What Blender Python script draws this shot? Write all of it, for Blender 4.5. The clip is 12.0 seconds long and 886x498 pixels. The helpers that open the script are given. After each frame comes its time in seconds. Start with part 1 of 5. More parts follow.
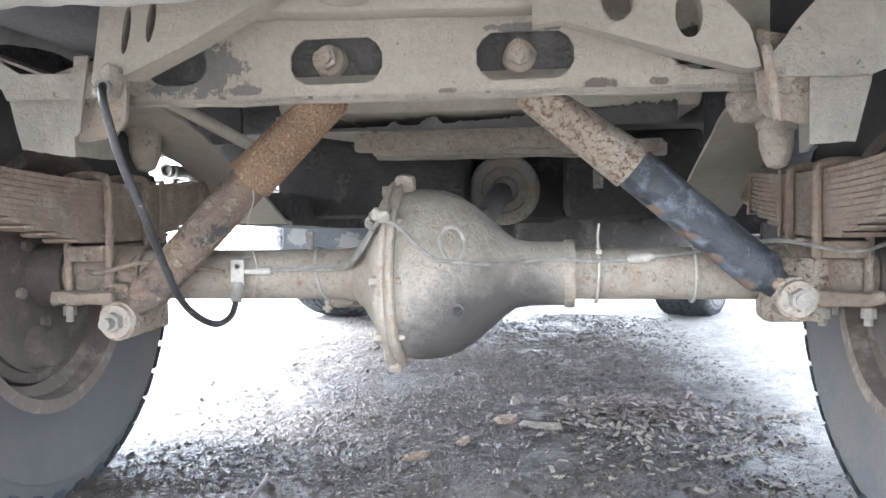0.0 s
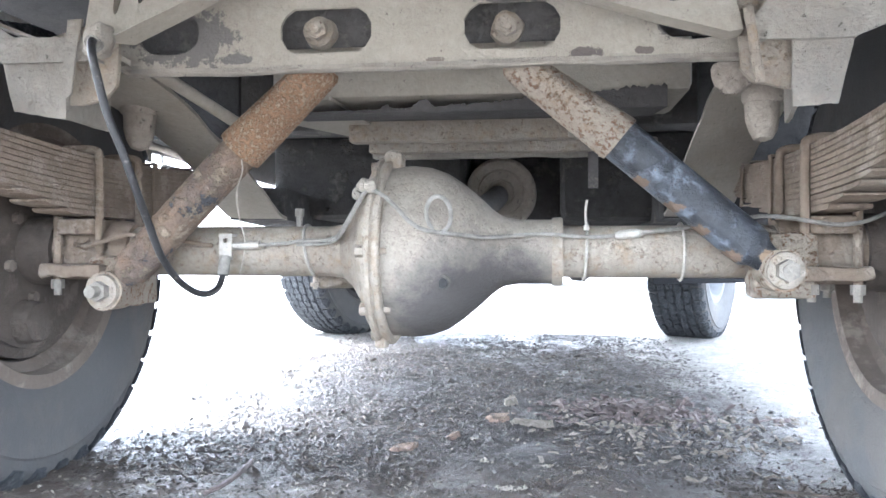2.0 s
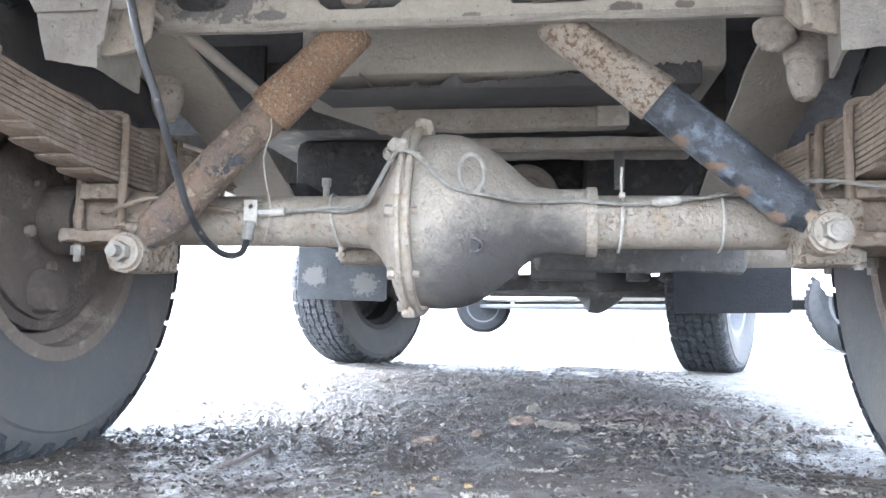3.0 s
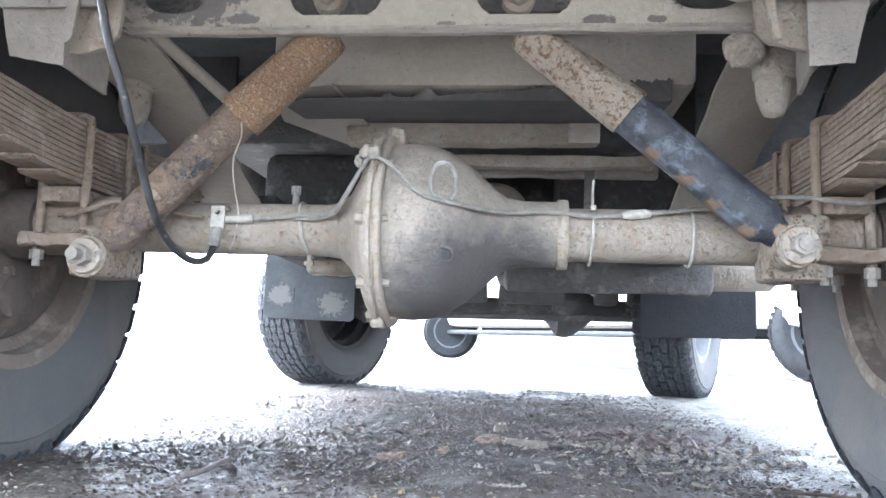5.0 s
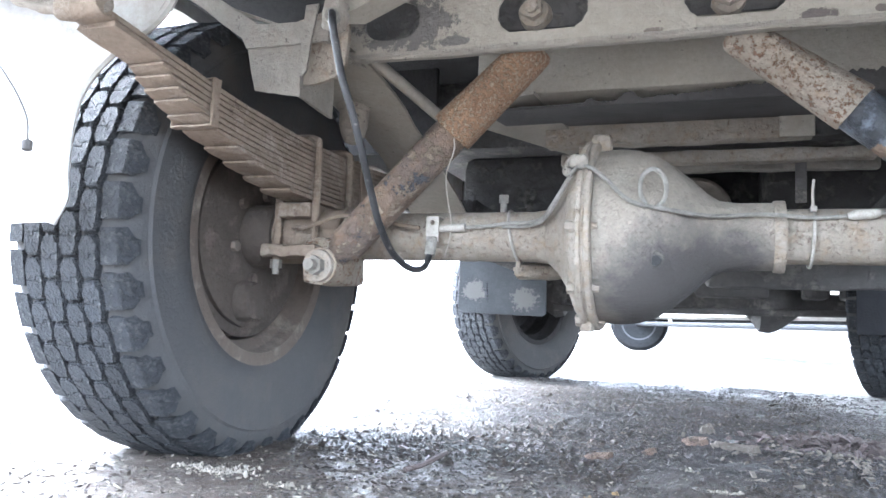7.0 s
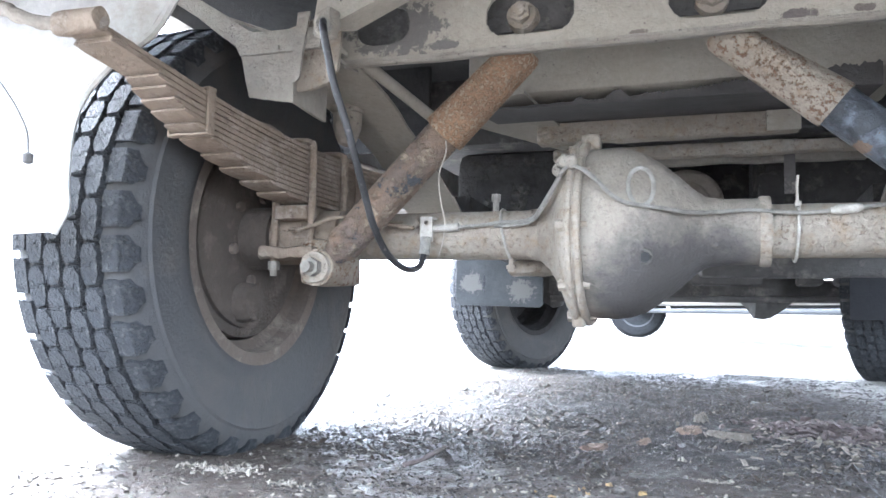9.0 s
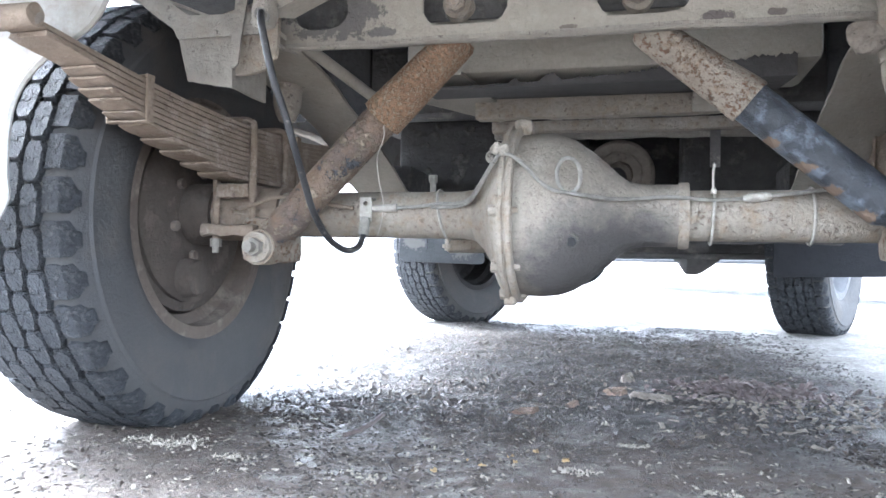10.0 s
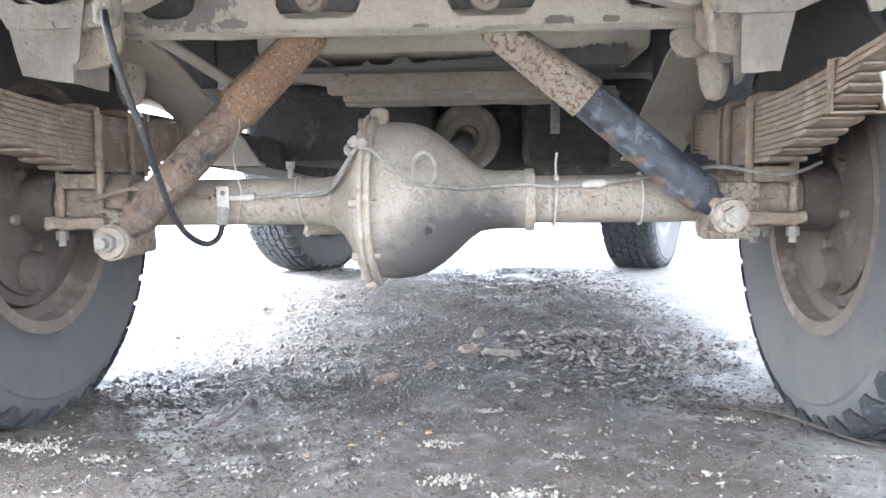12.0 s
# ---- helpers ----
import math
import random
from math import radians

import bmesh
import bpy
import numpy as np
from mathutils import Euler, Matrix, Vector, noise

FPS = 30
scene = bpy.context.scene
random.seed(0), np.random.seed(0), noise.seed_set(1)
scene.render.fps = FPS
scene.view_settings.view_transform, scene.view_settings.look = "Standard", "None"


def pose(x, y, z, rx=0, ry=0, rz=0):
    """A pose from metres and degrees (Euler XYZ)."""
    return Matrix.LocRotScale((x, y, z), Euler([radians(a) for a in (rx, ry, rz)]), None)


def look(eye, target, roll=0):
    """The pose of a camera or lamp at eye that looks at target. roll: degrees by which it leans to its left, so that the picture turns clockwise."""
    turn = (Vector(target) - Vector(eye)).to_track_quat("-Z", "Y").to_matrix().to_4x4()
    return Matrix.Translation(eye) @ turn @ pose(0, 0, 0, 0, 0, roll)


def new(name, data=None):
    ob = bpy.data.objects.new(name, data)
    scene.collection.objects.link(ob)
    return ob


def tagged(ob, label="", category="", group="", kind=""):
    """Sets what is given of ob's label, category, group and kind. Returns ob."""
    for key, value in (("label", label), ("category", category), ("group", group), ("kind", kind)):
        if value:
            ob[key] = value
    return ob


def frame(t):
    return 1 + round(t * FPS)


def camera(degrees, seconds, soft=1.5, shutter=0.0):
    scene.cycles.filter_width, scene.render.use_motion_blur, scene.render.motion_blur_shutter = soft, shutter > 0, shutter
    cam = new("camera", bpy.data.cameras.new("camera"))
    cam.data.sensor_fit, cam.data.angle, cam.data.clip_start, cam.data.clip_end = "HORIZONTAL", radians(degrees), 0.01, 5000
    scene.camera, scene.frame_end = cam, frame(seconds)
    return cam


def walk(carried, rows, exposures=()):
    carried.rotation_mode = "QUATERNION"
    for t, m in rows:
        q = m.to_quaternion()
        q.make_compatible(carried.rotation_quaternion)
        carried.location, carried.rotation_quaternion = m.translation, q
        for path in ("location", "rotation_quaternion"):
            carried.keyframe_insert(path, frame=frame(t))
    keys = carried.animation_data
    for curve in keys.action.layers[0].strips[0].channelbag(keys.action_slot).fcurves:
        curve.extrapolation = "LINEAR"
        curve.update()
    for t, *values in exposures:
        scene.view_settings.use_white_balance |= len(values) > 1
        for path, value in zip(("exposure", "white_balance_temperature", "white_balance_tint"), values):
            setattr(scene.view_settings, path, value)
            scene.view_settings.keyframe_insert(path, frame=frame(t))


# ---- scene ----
cam = camera(59.2, 12.0)
# seconds, stops, kelvin
EXPOSURE = [(0.0, 4.9, 5640), (0.5, 5.2, 5600), (1.0, 5.2, 5560), (1.5, 5.1, 5520), (2.2, 5.1, 5460), (3.0, 5.0, 5430), (5.0, 4.9, 5430), (6.0, 4.75, 5410), (7.0, 4.85, 5390), (9.5, 4.82, 5420), (10.0, 4.7, 5430), (10.5, 4.45, 5470), (11.2, 4.85, 5560), (12.0, 5.05, 5640)]
PATH = [
    (0, (0.136, -1.175, 0.452), (-0.107, 0.808, 0.357), -0.7),
    (0.5, (0.138, -1.176, 0.451), (-0.133, 0.805, 0.382), -0.6),
    (1, (0.139, -1.183, 0.438), (-0.106, 0.801, 0.394), -1.1),
    (1.5, (0.143, -1.185, 0.42), (-0.131, 0.794, 0.34), -1.6),
    (2, (0.164, -1.172, 0.357), (-0.097, 0.811, 0.365), 0.1),
    (2.5, (0.155, -1.154, 0.279), (-0.119, 0.824, 0.391), 0.7),
    (3, (0.129, -1.138, 0.225), (-0.154, 0.836, 0.386), 1.1),
    (3.2, (0.13, -1.126, 0.213), (-0.116, 0.85, 0.39), 1.1),
    (5, (0.125, -1.126, 0.202), (-0.078, 0.85, 0.434), 1.9),
    (5.5, (0.113, -1.142, 0.209), (-0.26, 0.809, 0.44), 2.1),
    (6, (0.102, -1.16, 0.216), (-0.453, 0.751, 0.414), 2.0),
    (6.5, (0.095, -1.168, 0.218), (-0.528, 0.723, 0.409), 2.1),
    (7, (0.094, -1.172, 0.221), (-0.559, 0.709, 0.41), 2.2),
    (9, (0.108, -1.194, 0.234), (-0.541, 0.691, 0.397), 1.1),
    (9.5, (0.117, -1.216, 0.253), (-0.547, 0.666, 0.378), 1.4),
    (10, (0.136, -1.239, 0.289), (-0.382, 0.693, 0.31), 1.0),
    (10.5, (0.143, -1.265, 0.333), (-0.155, 0.713, 0.305), 0.9),
    (11, (0.14, -1.284, 0.376), (-0.002, 0.711, 0.365), 1.2),
    (11.5, (0.129, -1.288, 0.386), (0.024, 0.707, 0.292), 0.1),
    (12, (0.123, -1.287, 0.386), (-0.008, 0.702, 0.218), -0.6),
]
walk(cam, [(t, look(eye, target, roll)) for t, eye, target, roll in PATH],
     [(t, stops, kelvin, 10) for t, stops, kelvin in EXPOSURE])

# ---- world, sun, exposure ----
SUN_ELEV, SUN_AZ = 50.0, 282.0
world = bpy.data.worlds.new("sky")
scene.world = world
world.use_nodes = True
wn = world.node_tree
sky = wn.nodes.new("ShaderNodeTexSky")
sky.sky_type = "NISHITA"
sky.sun_disc = False
sky.sun_elevation = radians(SUN_ELEV)
sky.sun_rotation = radians(SUN_AZ)
sky.dust_density, sky.air_density, sky.ozone_density = 4.0, 1.2, 0.6
haze = wn.nodes.new("ShaderNodeHueSaturation")
haze.inputs["Saturation"].default_value = 0.18
wn.links.new(sky.outputs["Color"], haze.inputs["Color"])
wn.links.new(haze.outputs["Color"], wn.nodes["Background"].inputs["Color"])
wn.nodes["Background"].inputs["Strength"].default_value = 0.15
sun = new("sun", bpy.data.lights.new("sun", "SUN"))
sun.data.energy, sun.data.angle, sun.data.color = 1.3, radians(20), (1.0, 0.96, 0.9)
az, el = radians(SUN_AZ), radians(SUN_ELEV)
toward = Vector((math.sin(az) * math.cos(el), math.cos(az) * math.cos(el), math.sin(el)))
sun.matrix_world = look(toward * 30, (0, 0, 0))



# ---- materials ----
def surface(name, base, other, size=6.0, rough=0.75, metal=0.0, bump=0.3, grain=90.0, spots=None, spot_size=40.0,
            spot_cut=0.62, spot_rough=None, dust=None, dust_cut=0.5, dust_size=9.0, per_piece=0.0, rough_spread=0.12, ragged_patches=(), blotch=None, blotch_amount=0.75, gloss_level=0.5):
    """Two tones mixed by a broad noise, fine grain, optional flecks (chips, rust) and a broken coat of dust or mud."""
    m = bpy.data.materials.new(name)
    m.use_nodes = True
    nt = m.node_tree
    n, l = nt.nodes, nt.links
    shader = n["Principled BSDF"]
    co = n.new("ShaderNodeTexCoord").outputs["Object"]

    def noise_tex(scale, detail=6.0, roughness=0.6):
        t = n.new("ShaderNodeTexNoise")
        t.inputs["Scale"].default_value, t.inputs["Detail"].default_value = scale, detail
        t.inputs["Roughness"].default_value = roughness
        l.new(co, t.inputs["Vector"])
        return t.outputs["Fac"]

    def ramp(src, lo, hi):
        r = n.new("ShaderNodeMapRange")
        r.inputs["From Min"].default_value, r.inputs["From Max"].default_value = lo, hi
        l.new(src, r.inputs["Value"])
        return r.outputs["Result"]

    def mixed(a, b, fac):
        x = n.new("ShaderNodeMix")
        x.data_type = "RGBA"
        for sock, v in ((x.inputs["A"], a), (x.inputs["B"], b)):
            if isinstance(v, tuple):
                sock.default_value = (*v, 1)
            else:
                l.new(v, sock)
        l.new(fac, x.inputs["Factor"])
        return x.outputs["Result"]

    broad, fine = noise_tex(size), noise_tex(grain, 4.0, 0.7)
    col = mixed(base, other, ramp(broad, 0.35, 0.65))
    fine_fac = ramp(fine, 0.3, 0.75)
    dark = tuple(c * 0.6 for c in other)
    weak = n.new("ShaderNodeMath")
    weak.operation = "MULTIPLY"
    weak.inputs[1].default_value = 0.45
    l.new(fine_fac, weak.inputs[0])
    col = mixed(col, dark, weak.outputs[0])
    mid_noise = noise_tex(size * 4.5, 9.0, 0.72)
    blot = ramp(mid_noise, 0.50, 0.66)
    soft = n.new("ShaderNodeMath")
    soft.operation = "MULTIPLY"
    soft.inputs[1].default_value = blotch_amount
    l.new(blot, soft.inputs[0])
    col = mixed(col, blotch or tuple(c * 0.62 for c in base), soft.outputs[0])
    both = n.new("ShaderNodeMath")
    both.operation = "MULTIPLY_ADD"
    l.new(mid_noise, both.inputs[0])
    both.inputs[1].default_value = 1.6
    l.new(fine, both.inputs[2])
    height = both.outputs[0]
    rr = n.new("ShaderNodeMapRange")
    rr.inputs["To Min"].default_value, rr.inputs["To Max"].default_value = rough - rough_spread, min(1.0, rough + rough_spread)
    l.new(broad, rr.inputs["Value"])
    rough_out = rr.outputs["Result"]
    if dust:
        d = ramp(noise_tex(dust_size, 10.0, 0.68), dust_cut - 0.05, dust_cut + 0.05)
        col = mixed(col, dust, d)
        add = n.new("ShaderNodeMath")
        add.operation = "ADD"
        l.new(height, add.inputs[0])
        l.new(d, add.inputs[1])
        height = add.outputs[0]
        mr = n.new("ShaderNodeMix")
        l.new(d, mr.inputs[0])
        l.new(rough_out, mr.inputs[2])
        mr.inputs[3].default_value = 0.92
        rough_out = mr.outputs[0]
    if spots:
        s = ramp(noise_tex(spot_size, 5.0, 0.75), spot_cut, spot_cut + 0.04)
        col = mixed(col, spots, s)
        sub = n.new("ShaderNodeMath")
        sub.operation = "SUBTRACT"
        l.new(height, sub.inputs[0])
        l.new(s, sub.inputs[1])
        height = sub.outputs[0]
    for mid, radii, tone, gloss in ragged_patches:
        # a patch of its own ragged outline: centre, radii, colour, roughness
        at = n.new("ShaderNodeVectorMath")
        at.operation = "SUBTRACT"
        l.new(co, at.inputs[0])
        at.inputs[1].default_value = mid
        by = n.new("ShaderNodeVectorMath")
        by.operation = "DIVIDE"
        l.new(at.outputs[0], by.inputs[0])
        by.inputs[1].default_value = radii
        far = n.new("ShaderNodeVectorMath")
        far.operation = "LENGTH"
        l.new(by.outputs[0], far.inputs[0])
        ragged = n.new("ShaderNodeMath")
        ragged.operation = "MULTIPLY_ADD"
        l.new(noise_tex(16 if gloss < 0.6 else 75, 9.0, 0.7), ragged.inputs[0])
        ragged.inputs[1].default_value = 0.9 if gloss < 0.6 else 2.2
        l.new(far.outputs["Value"], ragged.inputs[2])
        fac = ramp(ragged.outputs[0], 1.50, 1.12) if gloss < 0.6 else ramp(ragged.outputs[0], 1.96, 1.80)
        col = mixed(col, tone, fac)
        mr = n.new("ShaderNodeMix")
        l.new(fac, mr.inputs[0])
        l.new(rough_out, mr.inputs[2])
        mr.inputs[3].default_value = gloss
        rough_out = mr.outputs[0]
    if per_piece:
        info = n.new("ShaderNodeObjectInfo")
        hsv = n.new("ShaderNodeHueSaturation")
        v = n.new("ShaderNodeMapRange")
        v.inputs["To Min"].default_value, v.inputs["To Max"].default_value = 1 - per_piece, 1 + per_piece
        l.new(info.outputs["Random"], v.inputs["Value"])
        l.new(v.outputs["Result"], hsv.inputs["Value"])
        l.new(col, hsv.inputs["Color"])
        col = hsv.outputs["Color"]
    b = n.new("ShaderNodeBump")
    b.inputs["Strength"].default_value, b.inputs["Distance"].default_value = min(1.0, bump * 1.8), 0.006
    l.new(height, b.inputs["Height"])
    l.new(b.outputs["Normal"], shader.inputs["Normal"])
    l.new(col, shader.inputs["Base Color"])
    l.new(rough_out, shader.inputs["Roughness"])
    shader.inputs["Metallic"].default_value = metal
    shader.inputs["Specular IOR Level"].default_value = gloss_level
    return m


BEIGE, BEIGE2 = (0.340, 0.309, 0.256), (0.285, 0.256, 0.210)
M_DUSTY = surface("dusty_beige_steel", BEIGE, BEIGE2, 5, 0.85, 0, 0.25, 120, spots=(0.125, 0.104, 0.086), spot_size=85, spot_cut=0.642, blotch=(0.25, 0.221, 0.18), blotch_amount=0.6)
BARE = (0.115, 0.105, 0.094)
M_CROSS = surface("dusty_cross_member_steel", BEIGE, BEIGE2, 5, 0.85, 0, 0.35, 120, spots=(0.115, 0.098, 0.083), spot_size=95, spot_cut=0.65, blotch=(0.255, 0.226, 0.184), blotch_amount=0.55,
                  ragged_patches=[((-0.325, -0.163, 0.648), (0.085, 0.2, 0.050), BARE, 0.7), ((-0.255, -0.163, 0.618), (0.035, 0.2, 0.009), BARE, 0.7), ((0.212, -0.163, 0.612), (0.026, 0.2, 0.009), (0.10, 0.085, 0.075), 0.8), ((0.285, -0.163, 0.613), (0.016, 0.2, 0.006), (0.12, 0.1, 0.085), 0.8), ((0.02, -0.163, 0.609), (0.014, 0.2, 0.005), (0.14, 0.115, 0.095), 0.8),
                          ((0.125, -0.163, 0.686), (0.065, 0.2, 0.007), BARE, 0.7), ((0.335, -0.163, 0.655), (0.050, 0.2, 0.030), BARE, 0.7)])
M_CHIPPED = surface("mud_caked_frame_steel", BEIGE, (0.24, 0.218, 0.188), 7, 0.88, 0, 0.6, 60, spots=(0.12, 0.105, 0.09), spot_size=80, spot_cut=0.625, blotch=(0.23, 0.195, 0.158), blotch_amount=0.6)
M_AXLE = surface("mud_coated_axle_casting", (0.36, 0.318, 0.262), (0.275, 0.234, 0.186), 9, 0.85, 0, 0.5, 130, spots=(0.21, 0.165, 0.125), spot_size=115, spot_cut=0.595, blotch=(0.245, 0.18, 0.115))
M_OIL = surface("oily_dusty_casting", (0.20, 0.185, 0.17), (0.11, 0.10, 0.095), 12, 0.55, 0, 0.3, 100, dust=(0.34, 0.31, 0.26), dust_cut=0.55, dust_size=14)
M_RUST = surface("flaking_orange_rust", (0.335, 0.20, 0.108), (0.255, 0.148, 0.082), 14, 0.9, 0, 0.9, 150, dust=(0.385, 0.305, 0.212), dust_cut=0.54, dust_size=210, blotch=(0.265, 0.16, 0.09))
M_RUSTDUST = surface("beige_dust_over_rust", (0.33, 0.288, 0.232), (0.29, 0.235, 0.175), 10, 0.88, 0, 0.8, 120, spots=(0.165, 0.095, 0.055), spot_size=125, spot_cut=0.545, blotch=(0.25, 0.175, 0.11))
M_OLDTUBE = surface("worn_rusty_shock_tube", (0.215, 0.148, 0.098), (0.135, 0.102, 0.08), 13, 0.8, 0, 0.8, 110, dust=(0.30, 0.245, 0.18), dust_cut=0.56, dust_size=46, spots=(0.06, 0.062, 0.068), spot_size=27, spot_cut=0.575, blotch=(0.19, 0.118, 0.07))
M_BLACK = surface("scuffed_black_paint", (0.02, 0.022, 0.026), (0.034, 0.038, 0.045), 10, 0.36, 0, 0.3, 120, dust=(0.13, 0.147, 0.172), dust_cut=0.555, dust_size=30, spots=(0.14, 0.09, 0.055), spot_size=60, spot_cut=0.66, blotch=(0.05, 0.056, 0.067),
                  ragged_patches=[((0.285, -0.110, 0.450), (0.020, 0.03, 0.010), (0.15, 0.105, 0.072), 0.85),
                          ((0.325, -0.108, 0.416), (0.022, 0.03, 0.009), (0.15, 0.105, 0.072), 0.85), ((0.362, -0.108, 0.385), (0.020, 0.03, 0.010), (0.15, 0.105, 0.072), 0.85),
                          ((0.402, -0.108, 0.351), (0.020, 0.03, 0.012), (0.15, 0.105, 0.072), 0.85), ((0.448, -0.115, 0.350), (0.012, 0.05, 0.014), (0.27, 0.20, 0.135), 0.9)])
M_RAIL = surface("brown_mud_coated_rail", (0.31, 0.272, 0.225), (0.235, 0.203, 0.165), 8, 0.9, 0, 0.5, 100, spots=(0.10, 0.088, 0.078), spot_size=70, spot_cut=0.625, blotch=(0.20, 0.165, 0.13))
# near-black colour that carries the shade of the deep cavities
M_SHADE_DARK = surface("shade_dark_underbody", (0.035, 0.034, 0.034), (0.05, 0.047, 0.045), 8, 0.9, 0, 0.4, 70, gloss_level=0.2)
M_BARE = surface("bare_dark_steel", (0.085, 0.079, 0.074), (0.065, 0.061, 0.058), 8, 0.85, 0, 0.3, 90, gloss_level=0.3)
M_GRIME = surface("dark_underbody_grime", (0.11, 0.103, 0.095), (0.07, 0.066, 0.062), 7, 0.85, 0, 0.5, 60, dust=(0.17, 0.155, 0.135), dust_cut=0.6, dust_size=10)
M_DARKCAST = surface("dark_underbody_casting", (0.06, 0.056, 0.052), (0.038, 0.036, 0.034), 9, 0.88, 0, 0.6, 50, dust=(0.095, 0.086, 0.075), dust_cut=0.58, dust_size=16, gloss_level=0.3)
M_SPRING = surface("muddy_spring_steel", (0.255, 0.200, 0.148), (0.19, 0.145, 0.104), 12, 0.9, 0, 0.4, 90, dust=(0.275, 0.23, 0.18), dust_cut=0.57, dust_size=20, spots=(0.13, 0.092, 0.068), spot_size=45, spot_cut=0.63, blotch=(0.16, 0.115, 0.08))
M_TREAD = surface("grey_dusty_tread_rubber", (0.043, 0.046, 0.051), (0.030, 0.033, 0.037), 22, 0.9, 0, 0.8, 240, dust=(0.085, 0.086, 0.087), dust_cut=0.565, dust_size=110, per_piece=0.22, gloss_level=0.35)
M_RUBBER = surface("dusty_sidewall_rubber", (0.043, 0.043, 0.044), (0.060, 0.058, 0.055), 6, 0.85, 0, 0.2, 160, dust=(0.066, 0.061, 0.055), dust_cut=0.54, dust_size=5, blotch=(0.050, 0.048, 0.046), blotch_amount=0.5)
M_RIM = surface("muddy_steel_rim", (0.112, 0.089, 0.070), (0.088, 0.070, 0.055), 7, 0.9, 0, 0.25, 110, dust=(0.17, 0.14, 0.112), dust_cut=0.57, dust_size=11, blotch=(0.11, 0.086, 0.066), blotch_amount=0.5)
M_HUB = surface("dark_muddy_hub_steel", (0.082, 0.065, 0.050), (0.056, 0.044, 0.035), 9, 0.9, 0, 0.35, 90, dust=(0.105, 0.085, 0.067), dust_cut=0.58, dust_size=17)
M_SILVER = surface("silver_painted_rim", (0.075, 0.077, 0.080), (0.056, 0.058, 0.060), 12, 0.5, 0.0, 0.1, 120)
M_NUT = surface("dusty_zinc_fastener", (0.30, 0.275, 0.235), (0.20, 0.18, 0.15), 40, 0.7, 0.0, 0.3, 200)
M_HOSE = surface("black_rubber_hose", (0.018, 0.018, 0.019), (0.03, 0.03, 0.03), 30, 0.4, 0, 0.15, 200, dust=(0.17, 0.16, 0.145), dust_cut=0.63, dust_size=60)
M_PIPE = surface("dusty_grey_brake_pipe", (0.34, 0.322, 0.285), (0.19, 0.175, 0.152), 40, 0.7, 0, 0.4, 200)
M_TIE = surface("weathered_white_plastic", (0.42, 0.392, 0.345), (0.31, 0.284, 0.242), 50, 0.6, 0, 0.2, 200)
M_PANEL = surface("dusty_cream_body_paint", (0.46, 0.447, 0.422), (0.37, 0.354, 0.326), 6, 0.55, 0, 0.12, 80, dust=(0.30, 0.275, 0.235), dust_cut=0.585, dust_size=7)
M_FLAP = surface("grey_rubber_mudflap", (0.036, 0.038, 0.039), (0.026, 0.027, 0.028), 10, 0.8, 0, 0.2, 120, ragged_patches=[((-0.83, 1.90, 0.36), (0.06, 0.3, 0.05), (0.070, 0.067, 0.062), 0.9), ((-0.62, 1.90, 0.33), (0.065, 0.3, 0.055), (0.070, 0.067, 0.062), 0.9)], gloss_level=0.2)
M_DARKFLAP = surface("black_rubber_mudflap", (0.012, 0.012, 0.013), (0.017, 0.017, 0.018), 10, 0.85, 0, 0.2, 120, gloss_level=0.15)
M_CARPAINT = surface("parked_car_dark_plastic", (0.022, 0.024, 0.026), (0.015, 0.016, 0.018), 8, 0.8, 0, 0.1, 90, gloss_level=0.15)
M_FARRUBBER = surface("dark_road_tyre_rubber", (0.014, 0.0145, 0.0155), (0.02, 0.021, 0.022), 8, 0.9, 0, 0.2, 90, gloss_level=0.12)
M_FARRIM = surface("grey_steel_wheel", (0.060, 0.062, 0.066), (0.048, 0.05, 0.053), 12, 0.75, 0, 0.1, 120, gloss_level=0.15)
M_WOOD = surface("split_wood", (0.26, 0.185, 0.138), (0.17, 0.118, 0.088), 40, 0.9, 0, 0.7, 160, dust=(0.10, 0.085, 0.07), dust_cut=0.57, dust_size=60)
M_PALEWOOD = surface("weathered_grey_wood", (0.29, 0.255, 0.212), (0.17, 0.145, 0.12), 40, 0.9, 0, 0.6, 160)
M_CRUMB = surface("pale_crumbs", (0.275, 0.25, 0.208), (0.19, 0.168, 0.137), 60, 0.9, 0, 0.3, 200)
M_YELLOW = surface("yellow_brown_leaf", (0.30, 0.20, 0.075), (0.24, 0.17, 0.10), 60, 0.7, 0, 0.3, 160)
M_DEBRIS = surface("leaf_and_twig_litter", (0.075, 0.057, 0.043), (0.020, 0.0155, 0.012), 25, 0.55, 0, 0.4, 120, gloss_level=0.35)
M_CLOD = surface("wet_mud_clods", (0.037, 0.0268, 0.0198), (0.014, 0.0102, 0.0077), 30, 0.42, 0, 0.5, 160, gloss_level=0.38)
M_LEAFY = surface("dark_rotten_leaf_heap", (0.15, 0.118, 0.108), (0.085, 0.066, 0.06), 25, 0.8, 0, 0.4, 120)
M_WIRE = surface("thin_pale_wire", (0.45, 0.41, 0.35), (0.36, 0.32, 0.27), 40, 0.6, 0.2, 0.1, 200)


